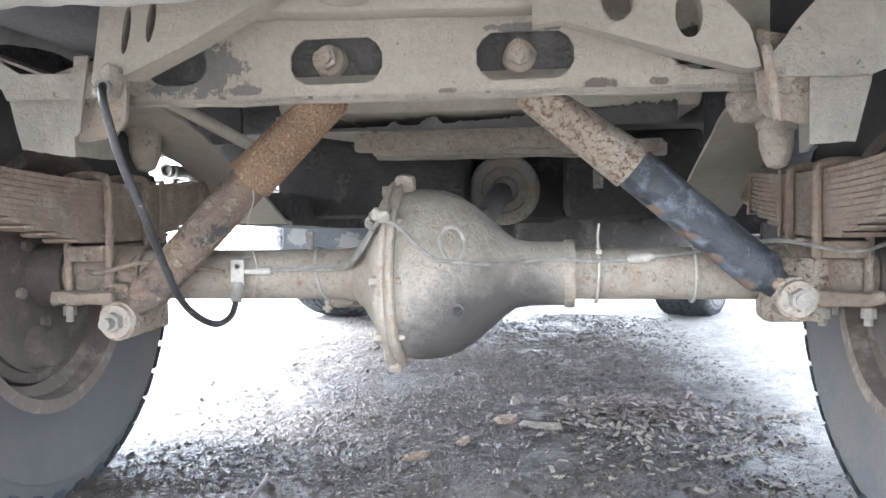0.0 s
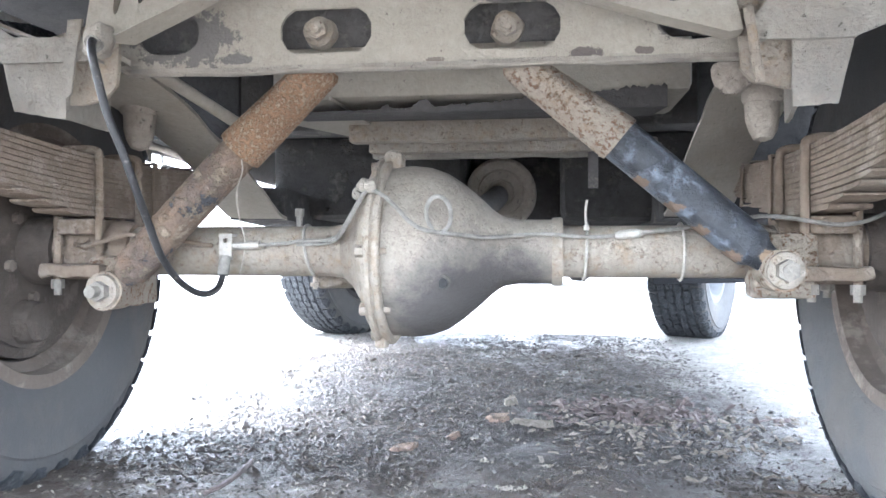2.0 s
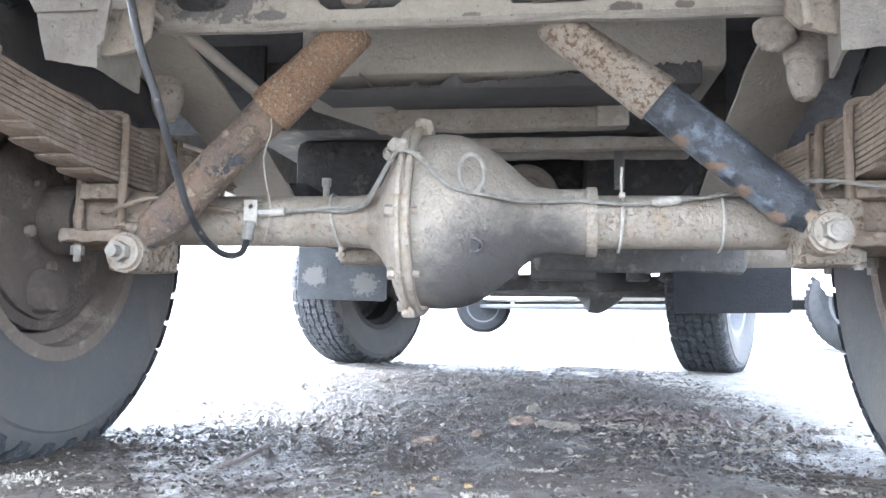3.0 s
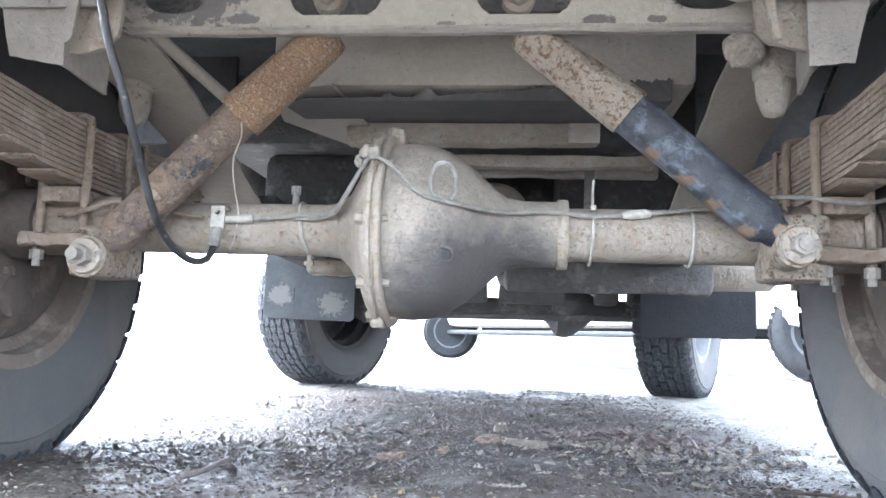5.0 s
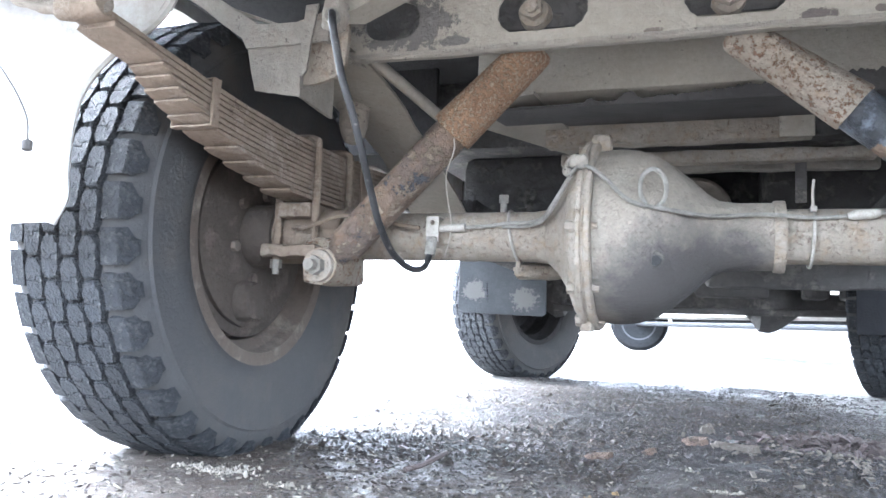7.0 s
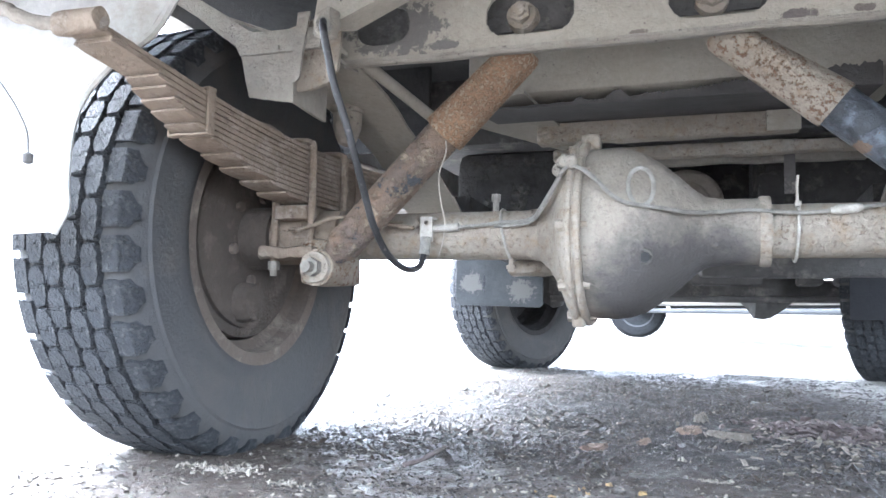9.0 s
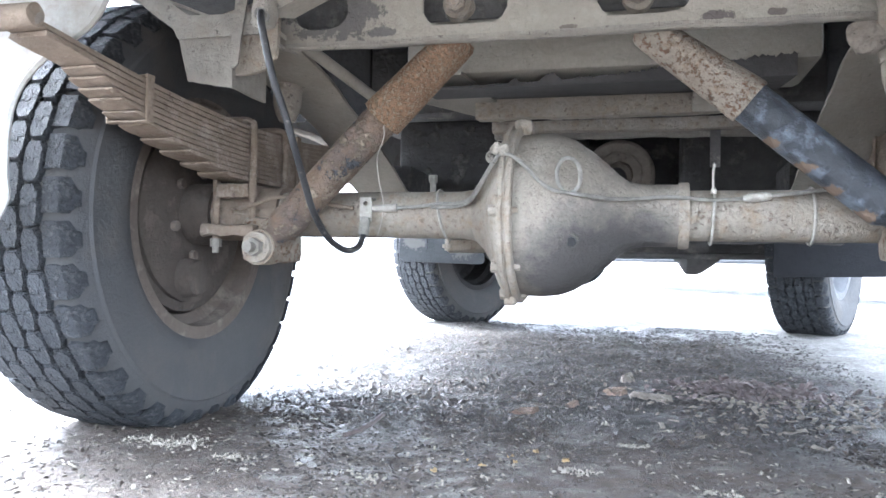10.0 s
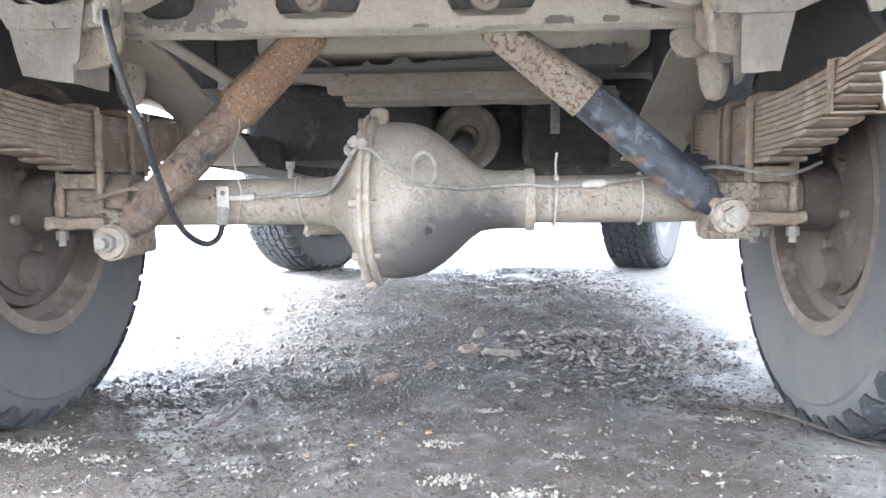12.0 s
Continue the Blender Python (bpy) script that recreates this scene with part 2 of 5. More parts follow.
def ground_material():
    m = bpy.data.materials.new("wet_trodden_mud")
    m.use_nodes = True
    n, l = m.node_tree.nodes, m.node_tree.links
    shader = n["Principled BSDF"]
    co = n.new("ShaderNodeTexCoord").outputs["Object"]

    def tex(scale, detail, roughness):
        t = n.new("ShaderNodeTexNoise")
        t.inputs["Scale"].default_value, t.inputs["Detail"].default_value, t.inputs["Roughness"].default_value = scale, detail, roughness
        l.new(co, t.inputs["Vector"])
        return t.outputs["Fac"]

    def rng(src, a, b, c, d):
        r = n.new("ShaderNodeMapRange")
        for k, v in zip(("From Min", "From Max", "To Min", "To Max"), (a, b, c, d)):
            r.inputs[k].default_value = v
        l.new(src, r.inputs["Value"])
        return r.outputs["Result"]

    def mixed(a, b, fac):
        x = n.new("ShaderNodeMix")
        x.data_type = "RGBA"
        for sock, v in ((x.inputs["A"], a), (x.inputs["B"], b)):
            if isinstance(v, tuple):
                sock.default_value = (*v, 1)
            else:
                l.new(v, sock)
        l.new(fac, x.inputs["Factor"])
        return x.outputs["Result"]

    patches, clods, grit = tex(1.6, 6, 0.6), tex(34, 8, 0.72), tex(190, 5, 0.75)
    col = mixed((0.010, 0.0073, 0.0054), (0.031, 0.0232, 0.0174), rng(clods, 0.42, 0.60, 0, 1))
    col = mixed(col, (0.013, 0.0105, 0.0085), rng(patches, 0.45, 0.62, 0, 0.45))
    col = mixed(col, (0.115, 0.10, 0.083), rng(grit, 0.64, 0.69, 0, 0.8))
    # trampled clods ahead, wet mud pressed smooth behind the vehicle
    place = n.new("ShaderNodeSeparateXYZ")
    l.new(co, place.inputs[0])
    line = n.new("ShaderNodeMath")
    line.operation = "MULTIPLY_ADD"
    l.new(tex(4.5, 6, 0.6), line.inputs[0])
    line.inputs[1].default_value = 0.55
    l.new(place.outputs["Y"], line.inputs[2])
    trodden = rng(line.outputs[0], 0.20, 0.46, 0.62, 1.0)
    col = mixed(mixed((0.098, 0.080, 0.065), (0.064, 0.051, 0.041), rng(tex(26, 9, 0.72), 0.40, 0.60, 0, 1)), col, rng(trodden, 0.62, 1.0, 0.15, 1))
    # light painted in: mud dark under the vehicle, gravel sunlit-pale past a ragged line
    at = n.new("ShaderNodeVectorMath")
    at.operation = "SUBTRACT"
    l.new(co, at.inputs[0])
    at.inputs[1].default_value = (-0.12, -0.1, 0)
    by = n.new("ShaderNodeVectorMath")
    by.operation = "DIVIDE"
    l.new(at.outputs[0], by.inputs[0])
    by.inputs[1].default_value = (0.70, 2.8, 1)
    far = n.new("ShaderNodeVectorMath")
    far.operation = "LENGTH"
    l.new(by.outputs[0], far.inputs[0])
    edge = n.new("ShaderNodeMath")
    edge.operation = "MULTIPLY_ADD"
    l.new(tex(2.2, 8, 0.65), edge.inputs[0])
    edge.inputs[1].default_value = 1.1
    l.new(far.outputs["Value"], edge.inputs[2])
    lit_gravel = mixed((0.22, 0.207, 0.187), (0.14, 0.13, 0.116), rng(tex(60, 6, 0.7), 0.4, 0.6, 0, 1))
    # ragged dark streaks on the open ground ahead
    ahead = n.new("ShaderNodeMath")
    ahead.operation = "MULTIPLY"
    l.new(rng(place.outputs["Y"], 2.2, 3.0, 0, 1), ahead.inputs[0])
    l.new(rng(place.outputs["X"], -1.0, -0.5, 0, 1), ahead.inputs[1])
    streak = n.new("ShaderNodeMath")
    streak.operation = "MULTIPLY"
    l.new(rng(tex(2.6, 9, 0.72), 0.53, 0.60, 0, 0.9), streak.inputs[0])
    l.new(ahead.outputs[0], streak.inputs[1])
    lit_gravel = mixed(lit_gravel, (0.030, 0.026, 0.022), streak.outputs[0])
    col = mixed(col, lit_gravel, rng(edge.outputs[0], 1.36, 1.86, 0, 1))
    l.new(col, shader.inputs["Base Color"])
    wet = n.new("ShaderNodeMix")
    l.new(rng(trodden, 0.62, 0.9, 0, 1), wet.inputs[0])
    l.new(rng(tex(14, 7, 0.65), 0.4, 0.6, 0.42, 0.78), wet.inputs[2])
    l.new(rng(tex(5.5, 7, 0.65), 0.38, 0.62, 0.34, 0.66), wet.inputs[3])
    l.new(wet.outputs[0], shader.inputs["Roughness"])
    shader.inputs["Specular IOR Level"].default_value = 0.27
    add = n.new("ShaderNodeMath")
    add.operation = "MULTIPLY_ADD"
    l.new(grit, add.inputs[0])
    add.inputs[1].default_value = 0.8
    l.new(clods, add.inputs[2])
    deep = n.new("ShaderNodeMath")
    deep.operation = "MULTIPLY"
    l.new(add.outputs[0], deep.inputs[0])
    l.new(trodden, deep.inputs[1])
    b = n.new("ShaderNodeBump")
    b.inputs["Strength"].default_value, b.inputs["Distance"].default_value = 0.95, 0.013
    l.new(deep.outputs[0], b.inputs["Height"])
    l.new(b.outputs["Normal"], shader.inputs["Normal"])
    return m


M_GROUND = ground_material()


# ---- shape helpers ----
def part(name, bm, material, parent, label=""):
    """Links a bmesh as one mesh object under a thing or a part."""
    for e in bm.edges:
        if len(e.link_faces) == 2 and e.calc_face_angle(0) > 0.6:
            e.smooth = False
    for f in bm.faces:
        f.smooth = True
    me = bpy.data.meshes.new(name)
    bm.to_mesh(me)
    bm.free()
    me.materials.append(material)
    ob = new(name, me)
    ob.parent = parent
    if label:
        tagged(ob, label)
    return ob


def box(lo, hi, bev=0.003, bm=None, turn=None):
    bm = bm or bmesh.new()
    c, s = (Vector(lo) + Vector(hi)) / 2, Vector(hi) - Vector(lo)
    m = Matrix.Translation(c) @ (turn or Matrix()) @ Matrix.Diagonal((*s, 1))
    made = bmesh.ops.create_cube(bm, size=1, matrix=m)["verts"]
    if bev:
        edges = {e for v in made for e in v.link_edges}
        bmesh.ops.bevel(bm, geom=list(edges), offset=bev, segments=2, affect="EDGES", profile=0.5)
    return bm


def rod(a, b, r, r2=None, seg=16, bm=None):
    bm = bm or bmesh.new()
    a, b = Vector(a), Vector(b)
    m = Matrix.Translation((a + b) / 2) @ (b - a).to_track_quat("Z", "Y").to_matrix().to_4x4()
    bmesh.ops.create_cone(bm, cap_ends=True, segments=seg, radius1=r, radius2=r if r2 is None else r2, depth=(b - a).length, matrix=m)
    return bm


def lathe(profile, at, axis, seg=40, bm=None):
    """Turns (radius, height) pairs round an axis through a point."""
    bm = bm or bmesh.new()
    m = Matrix.Translation(at) @ Vector(axis).to_track_quat("Z", "Y").to_matrix().to_4x4()
    rings = []
    for r, h in profile:
        rings.append([bm.verts.new(m @ Vector((r * math.cos(2 * math.pi * k / seg), r * math.sin(2 * math.pi * k / seg), h))) for k in range(seg)])
    for a, b in zip(rings, rings[1:]):
        for k in range(seg):
            bm.faces.new((a[k], a[(k + 1) % seg], b[(k + 1) % seg], b[k]))
    bm.faces.new(rings[0][::-1])
    bm.faces.new(rings[-1])
    bmesh.ops.recalc_face_normals(bm, faces=bm.faces[:])
    return bm


def smooth_line(pts, steps=6):
    pts = [Vector(p) for p in pts]
    ext = [pts[0] * 2 - pts[1], *pts, pts[-1] * 2 - pts[-2]]
    out = []
    for a, b, c, d in zip(ext, ext[1:], ext[2:], ext[3:]):
        for k in range(steps):
            t = k / steps
            out.append(0.5 * (2 * b + (c - a) * t + (2 * a - 5 * b + 4 * c - d) * t * t + (3 * b - a - 3 * c + d) * t ** 3))
    return out + [pts[-1]]


def sweep(pts, r, seg=8, steps=6, bm=None):
    """A round tube along a smooth line."""
    bm = bm or bmesh.new()
    line = smooth_line(pts, steps)
    up, rings = None, []
    for i, p in enumerate(line):
        d = (line[min(i + 1, len(line) - 1)] - line[max(i - 1, 0)]).normalized()
        up = d.orthogonal().normalized() if up is None else (up - d * up.dot(d)).normalized()
        side = d.cross(up)
        rings.append([bm.verts.new(p + r * (math.cos(2 * math.pi * k / seg) * up + math.sin(2 * math.pi * k / seg) * side)) for k in range(seg)])
    for a, b in zip(rings, rings[1:]):
        for k in range(seg):
            bm.faces.new((a[k], a[(k + 1) % seg], b[(k + 1) % seg], b[k]))
    bm.faces.new(rings[0][::-1])
    bm.faces.new(rings[-1])
    bmesh.ops.recalc_face_normals(bm, faces=bm.faces[:])
    return bm


def plate(outline, place, thick, holes=(), bm=None):
    """A flat plate: outline and holes as (u, v) pairs, place(u, v) their point in space, thick the vector through it."""
    bm = bm or bmesh.new()
    edges = []
    for loop in (outline, *holes):
        vs = [bm.verts.new(place(*p)) for p in loop]
        edges += [bm.edges.new((vs[i], vs[(i + 1) % len(vs)])) for i in range(len(vs))]
    faces = [g for g in bmesh.ops.triangle_fill(bm, use_beauty=True, edges=edges)["geom"] if isinstance(g, bmesh.types.BMFace)]
    made = bmesh.ops.extrude_face_region(bm, geom=faces)["geom"]
    bmesh.ops.translate(bm, verts=[g for g in made if isinstance(g, bmesh.types.BMVert)], vec=thick)
    bmesh.ops.recalc_face_normals(bm, faces=bm.faces[:])
    return bm


def oval(cx, cy, w, h, seg=28, power=3.0):
    out = []
    for k in range(seg):
        a = 2 * math.pi * k / seg
        c, s = math.cos(a), math.sin(a)
        out.append((cx + w / 2 * math.copysign(abs(c) ** (2 / power), c), cy + h / 2 * math.copysign(abs(s) ** (2 / power), s)))
    return out


def eight(cx, cy, w, h, cut):
    """A rectangle with flame-cut slanting corners, slightly uneven."""
    out = []
    for sx, sy, flip in ((1, 1, 0), (-1, 1, 1), (-1, -1, 0), (1, -1, 1)):
        ends = [(cx + sx * w / 2, cy + sy * (h / 2 - cut)), (cx + sx * (w / 2 - cut * 0.9), cy + sy * h / 2)]
        (xa, ya), (xb, yb) = ends[::-1] if flip else ends
        bow = 0.0022
        out += [(xa, ya), ((xa + xb) / 2 + sx * bow, (ya + yb) / 2 + sy * bow), (xb, yb)]
    return out


def wobble(bm, amp, size):
    """Dents and uneven edges."""
    for v in bm.verts:
        v.co += noise.noise_vector(v.co * size) * amp
    return bm


def uneven_beam(lo, hi, amp, seed):
    """A box section whose long edges are bent and caked."""
    bm = box(lo, hi, 0.005)
    bmesh.ops.subdivide_edges(bm, edges=[e for e in bm.edges if e.calc_length() > 0.2], cuts=40)
    for v in bm.verts:
        v.co.z += amp * noise.noise(Vector((v.co.x * 11, seed, v.co.z * 20))) + amp * 0.5 * noise.noise(Vector((v.co.x * 45, seed, v.co.z * 30)))
    return bm


def empty(name, label, category, at=(0, 0, 0)):
    ob = new(name)
    ob.location = at
    return tagged(ob, label, category)


# ---- the ground ----
def ground_height(x, y):
    p = Vector((x, y, 0))
    near = max(0.0, 1 - max(0.0, math.hypot(x, y - 1) - 4) / 6)
    h = 0.010 * noise.noise(p * 2.3) + 0.007 * noise.noise(p * 9) + 0.0035 * noise.noise(p * 23 + Vector((3, 1, 0))) + 0.0026 * noise.noise(p * 47) + 0.0016 * noise.noise(p * 80)
    press = 0.65 + 0.35 * min(1.0, max(0.0, (y + 0.15) / 0.4))
    return h * near * press - 0.002


def spaced(fine_lo, fine_hi, step, reach):
    mid = list(np.arange(fine_lo, fine_hi + step / 2, step))
    out, s, v = [], step, fine_hi
    while v < reach:
        s *= 1.35
        v += s
        out.append(v)
    back, s, v = [], step, fine_lo
    while v > -reach:
        s *= 1.35
        v -= s
        back.append(v)
    return back[::-1] + mid + out


def build_ground():
    xs, ys = spaced(-1.1, 1.2, 0.0075, 600), spaced(-0.6, 2.0, 0.0075, 600)
    verts = [(x, y, ground_height(x, y)) for y in ys for x in xs]
    w = len(xs)
    faces = [(j * w + i, j * w + i + 1, (j + 1) * w + i + 1, (j + 1) * w + i) for j in range(len(ys) - 1) for i in range(w - 1)]
    me = bpy.data.meshes.new("ground")
    me.from_pydata(verts, [], faces)
    me.polygons.foreach_set("use_smooth", [True] * len(faces))
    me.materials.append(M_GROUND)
    return tagged(new("ground", me), "wet dark trodden mud with litter, painted sunlit-pale outside the vehicle's shade", "ground", kind="structure")


ground = build_ground()

# ---- the vehicle ----
vehicle = empty("off_road_vehicle", "old dusty off-road vehicle with a muddy rusty underside", "off-road vehicle")
AXLE_Z = 0.358

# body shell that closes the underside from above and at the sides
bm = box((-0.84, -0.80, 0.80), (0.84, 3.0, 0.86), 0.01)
part("floor_pan", bm, M_SHADE_DARK, vehicle, "steel floor pan coloured dark for shade")
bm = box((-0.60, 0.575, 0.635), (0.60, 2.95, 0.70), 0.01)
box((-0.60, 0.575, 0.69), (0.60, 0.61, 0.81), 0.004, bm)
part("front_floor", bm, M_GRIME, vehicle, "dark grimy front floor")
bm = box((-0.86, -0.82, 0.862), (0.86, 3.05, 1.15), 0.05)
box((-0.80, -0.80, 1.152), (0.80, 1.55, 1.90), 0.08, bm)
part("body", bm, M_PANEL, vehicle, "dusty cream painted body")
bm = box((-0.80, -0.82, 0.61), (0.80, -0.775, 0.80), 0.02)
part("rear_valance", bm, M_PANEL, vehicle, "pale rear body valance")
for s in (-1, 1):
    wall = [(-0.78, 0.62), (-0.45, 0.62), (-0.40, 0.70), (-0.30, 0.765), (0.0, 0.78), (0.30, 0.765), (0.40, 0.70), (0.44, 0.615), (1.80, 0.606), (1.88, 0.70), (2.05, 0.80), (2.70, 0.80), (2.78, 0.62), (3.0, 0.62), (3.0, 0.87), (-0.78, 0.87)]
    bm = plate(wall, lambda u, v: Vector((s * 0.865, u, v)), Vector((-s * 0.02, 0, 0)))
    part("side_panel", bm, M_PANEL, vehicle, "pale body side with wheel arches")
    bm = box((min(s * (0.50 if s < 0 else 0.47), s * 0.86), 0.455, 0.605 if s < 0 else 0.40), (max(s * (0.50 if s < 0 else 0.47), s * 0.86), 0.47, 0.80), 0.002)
    part("wheel_well", bm, M_SHADE_DARK, vehicle, "inner wheel well coloured dark for shade")
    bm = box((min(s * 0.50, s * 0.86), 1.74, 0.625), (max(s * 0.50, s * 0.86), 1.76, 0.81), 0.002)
    part("front_wheel_well", bm, M_SHADE_DARK, vehicle, "front wheel well wall coloured dark for shade")
    if s > 0:
        bm = box((0.575, 0.435, 0.365), (0.655, 0.453, 0.425), 0.006)
        part("bracket", wobble(bm, 0.003, 40), M_GRIME, vehicle, "grimy dark bracket under the wheel well")
    # side step: an open tube over a thin tread plate
    bm = box((min(s * 0.72, s * 0.845), 0.74, 0.527), (max(s * 0.72, s * 0.845), 1.70, 0.534), 0.001)
    step = part("side_step", wobble(bm, 0.002, 12), M_PANEL, vehicle, "dusty pale side step under the sill")
    bm = lathe([(0.012, 0.16), (0.012, 0.0), (0.0165, 0.0), (0.0165, 0.92), (0.001, 0.92)], (s * 0.82, 0.75, 0.568), (0, 1, 0), 24)
    part("step_tube", bm, M_GRIME, step, "open dark steel tube")
    bm = plate([(0.800, 0.535), (0.845, 0.535), (0.845, 0.612), (0.838, 0.612), (0.838, 0.592), (0.800, 0.575)], lambda u, v: Vector((s * u, 0.77, v)), Vector((0, 0.006, 0)))
    part("step_bracket", bm, M_PANEL, step)


# rear axle
def axle():
    prof = [(0.034, -0.58), (0.0385, -0.57), (0.0385, -0.165), (0.042, -0.14), (0.056, -0.125), (0.085, -0.107), (0.118, -0.094), (0.128, -0.086), (0.130, -0.080)]
    left = part("rear_axle", lathe(prof, (0, 0, AXLE_Z), (1, 0, 0), 48), M_AXLE, vehicle, "mud-coated steel axle tube with a bulging differential casing")
    prof = [(0.128, -0.060), (0.1285, -0.045), (0.129, -0.03), (0.126, -0.005), (0.118, 0.018), (0.102, 0.042), (0.082, 0.066), (0.063, 0.086), (0.052, 0.102),
            (0.048, 0.125), (0.0475, 0.176)]
    bm = lathe(prof, (0, 0, AXLE_Z), (1, 0, 0), 56)
    part("differential_cover", bm, M_AXLE2, left, "rounded cast differential half, lower side dark from oil and painted shade")
    bm = lathe([(0.0455, 0.173), (0.0500, 0.1735), (0.0508, 0.176), (0.0508, 0.186), (0.0500, 0.1885), (0.0455, 0.189)], (0, 0, AXLE_Z), (1, 0, 0), 40)
    part("collar", bm, M_AXLE, left)
    bm = lathe([(0.0385, 0.188), (0.0385, 0.57), (0.034, 0.58)], (0, 0, AXLE_Z), (1, 0, 0), 40)
    part("right_tube", wobble(bm, 0.0006, 30), M_AXLE, left)
    # bolted joint between the halves
    bm = lathe([(0.11, -0.083), (0.1385, -0.0825), (0.1415, -0.079), (0.1415, -0.0745), (0.1375, -0.0725), (0.1375, -0.0705), (0.1400, -0.0685), (0.1400, -0.0630),
                (0.137, -0.0605), (0.11, -0.060)], (0, 0, AXLE_Z), (1, 0, 0), 72)
    part("joint_flange", wobble(wobble(bm, 0.0009, 22), 0.0012, 95), M_AXLE, left, "caked flange between the axle halves")
    for k in range(9):
        a = math.pi + 2 * math.pi * k / 9
        c = Vector((0, math.cos(a) * 0.127, AXLE_Z + math.sin(a) * 0.127))
        bm = rod(c + Vector((-0.095, 0, 0)), c + Vector((-0.083, 0, 0)), 0.0088, seg=6)
        part("flange_bolt", wobble(bm, 0.0012, 70), M_AXLE, left)
        bm = rod(c + Vector((-0.061, 0, 0)), c + Vector((-0.0515, 0, 0)), 0.0066, 0.0052, seg=6)
        part("flange_nut", wobble(bm, 0.0015, 70), M_AXLE, left)
    # lug on top and at the foot of the flange
    bm = box((-0.077, -0.034, AXLE_Z + 0.112), (-0.047, 0.004, AXLE_Z + 0.150), 0.009)
    bmesh.ops.subdivide_edges(bm, edges=[e for e in bm.edges if e.calc_length() > 0.01], cuts=3, use_grid_fill=True)
    part("top_lug", wobble(bm, 0.0016, 50), M_AXLE, left)
    bm = box((-0.084, -0.055, AXLE_Z - 0.142), (-0.066, -0.03, AXLE_Z - 0.118), 0.004)
    part("foot_lug", bm, M_AXLE, left)
    # filler plug in the back of the casing
    c = Vector((0.023, -0.106, 0.315))
    out = Vector((0.12, -0.93, -0.34)).normalized()
    bm = lathe([(0.0072, -0.004), (0.0078, 0.002), (0.0088, 0.0032), (0.0112, 0.002), (0.0125, -0.012)], c, out, 20)
    plug = part("filler_plug", bm, M_GRIME, left, "round recessed filler plug")
    bm = rod(c - out * 0.006, c + out * 0.0026, 0.0070, seg=16)
    part("plug_socket", bm, M_HOSE, left)
    # breather on the left tube
    bm = rod((-0.215, 0.0, 0.394), (-0.215, 0.0, 0.414), 0.005)
    rod((-0.215, 0.0, 0.412), (-0.215, 0.0, 0.424), 0.0075, bm=bm, seg=8)
    part("breather", bm, M_PIPE, left)
    # caked bracket and bolt under the tube beside the casing
    bm = box((-0.205, 0.06, 0.302), (-0.105, 0.13, 0.322), 0.006)
    bmesh.ops.subdivide_edges(bm, edges=[e for e in bm.edges if e.calc_length() > 0.015], cuts=4, use_grid_fill=True)
    part("stop_bracket", wobble(wobble(bm, 0.010, 24), 0.003, 90), M_AXLE, left, "caked bracket under the axle")
    bm = rod((-0.186, -0.012, 0.300), (-0.186, -0.012, 0.322), 0.004, seg=8)
    rod((-0.186, -0.012, 0.304), (-0.186, -0.012, 0.310), 0.008, seg=6, bm=bm)
    part("bracket_bolt", bm, M_AXLE, left)
    # casing nose that runs forward to the propeller shaft
    bm = lathe([(0.085, 0.05), (0.07, 0.12), (0.05, 0.19), (0.045, 0.24), (0.06, 0.245), (0.06, 0.26)], (-0.01, 0, AXLE_Z), (0, 1, 0.1), 32)
    part("pinion_nose", bm, M_GRIME, left)
    return left


# the dark lower patch is oil with the casing's underside shade painted in
M_AXLE2 = surface("oil_and_shade_casting", (0.355, 0.315, 0.260), (0.275, 0.236, 0.19), 8, 0.8, 0, 0.5, 150, spots=(0.245, 0.21, 0.172), spot_size=170, spot_cut=0.59,
                  ragged_patches=[((0.078, -0.10, 0.240), (0.150, 0.40, 0.150), (0.070, 0.063, 0.058), 0.58)])
rear_axle = axle()


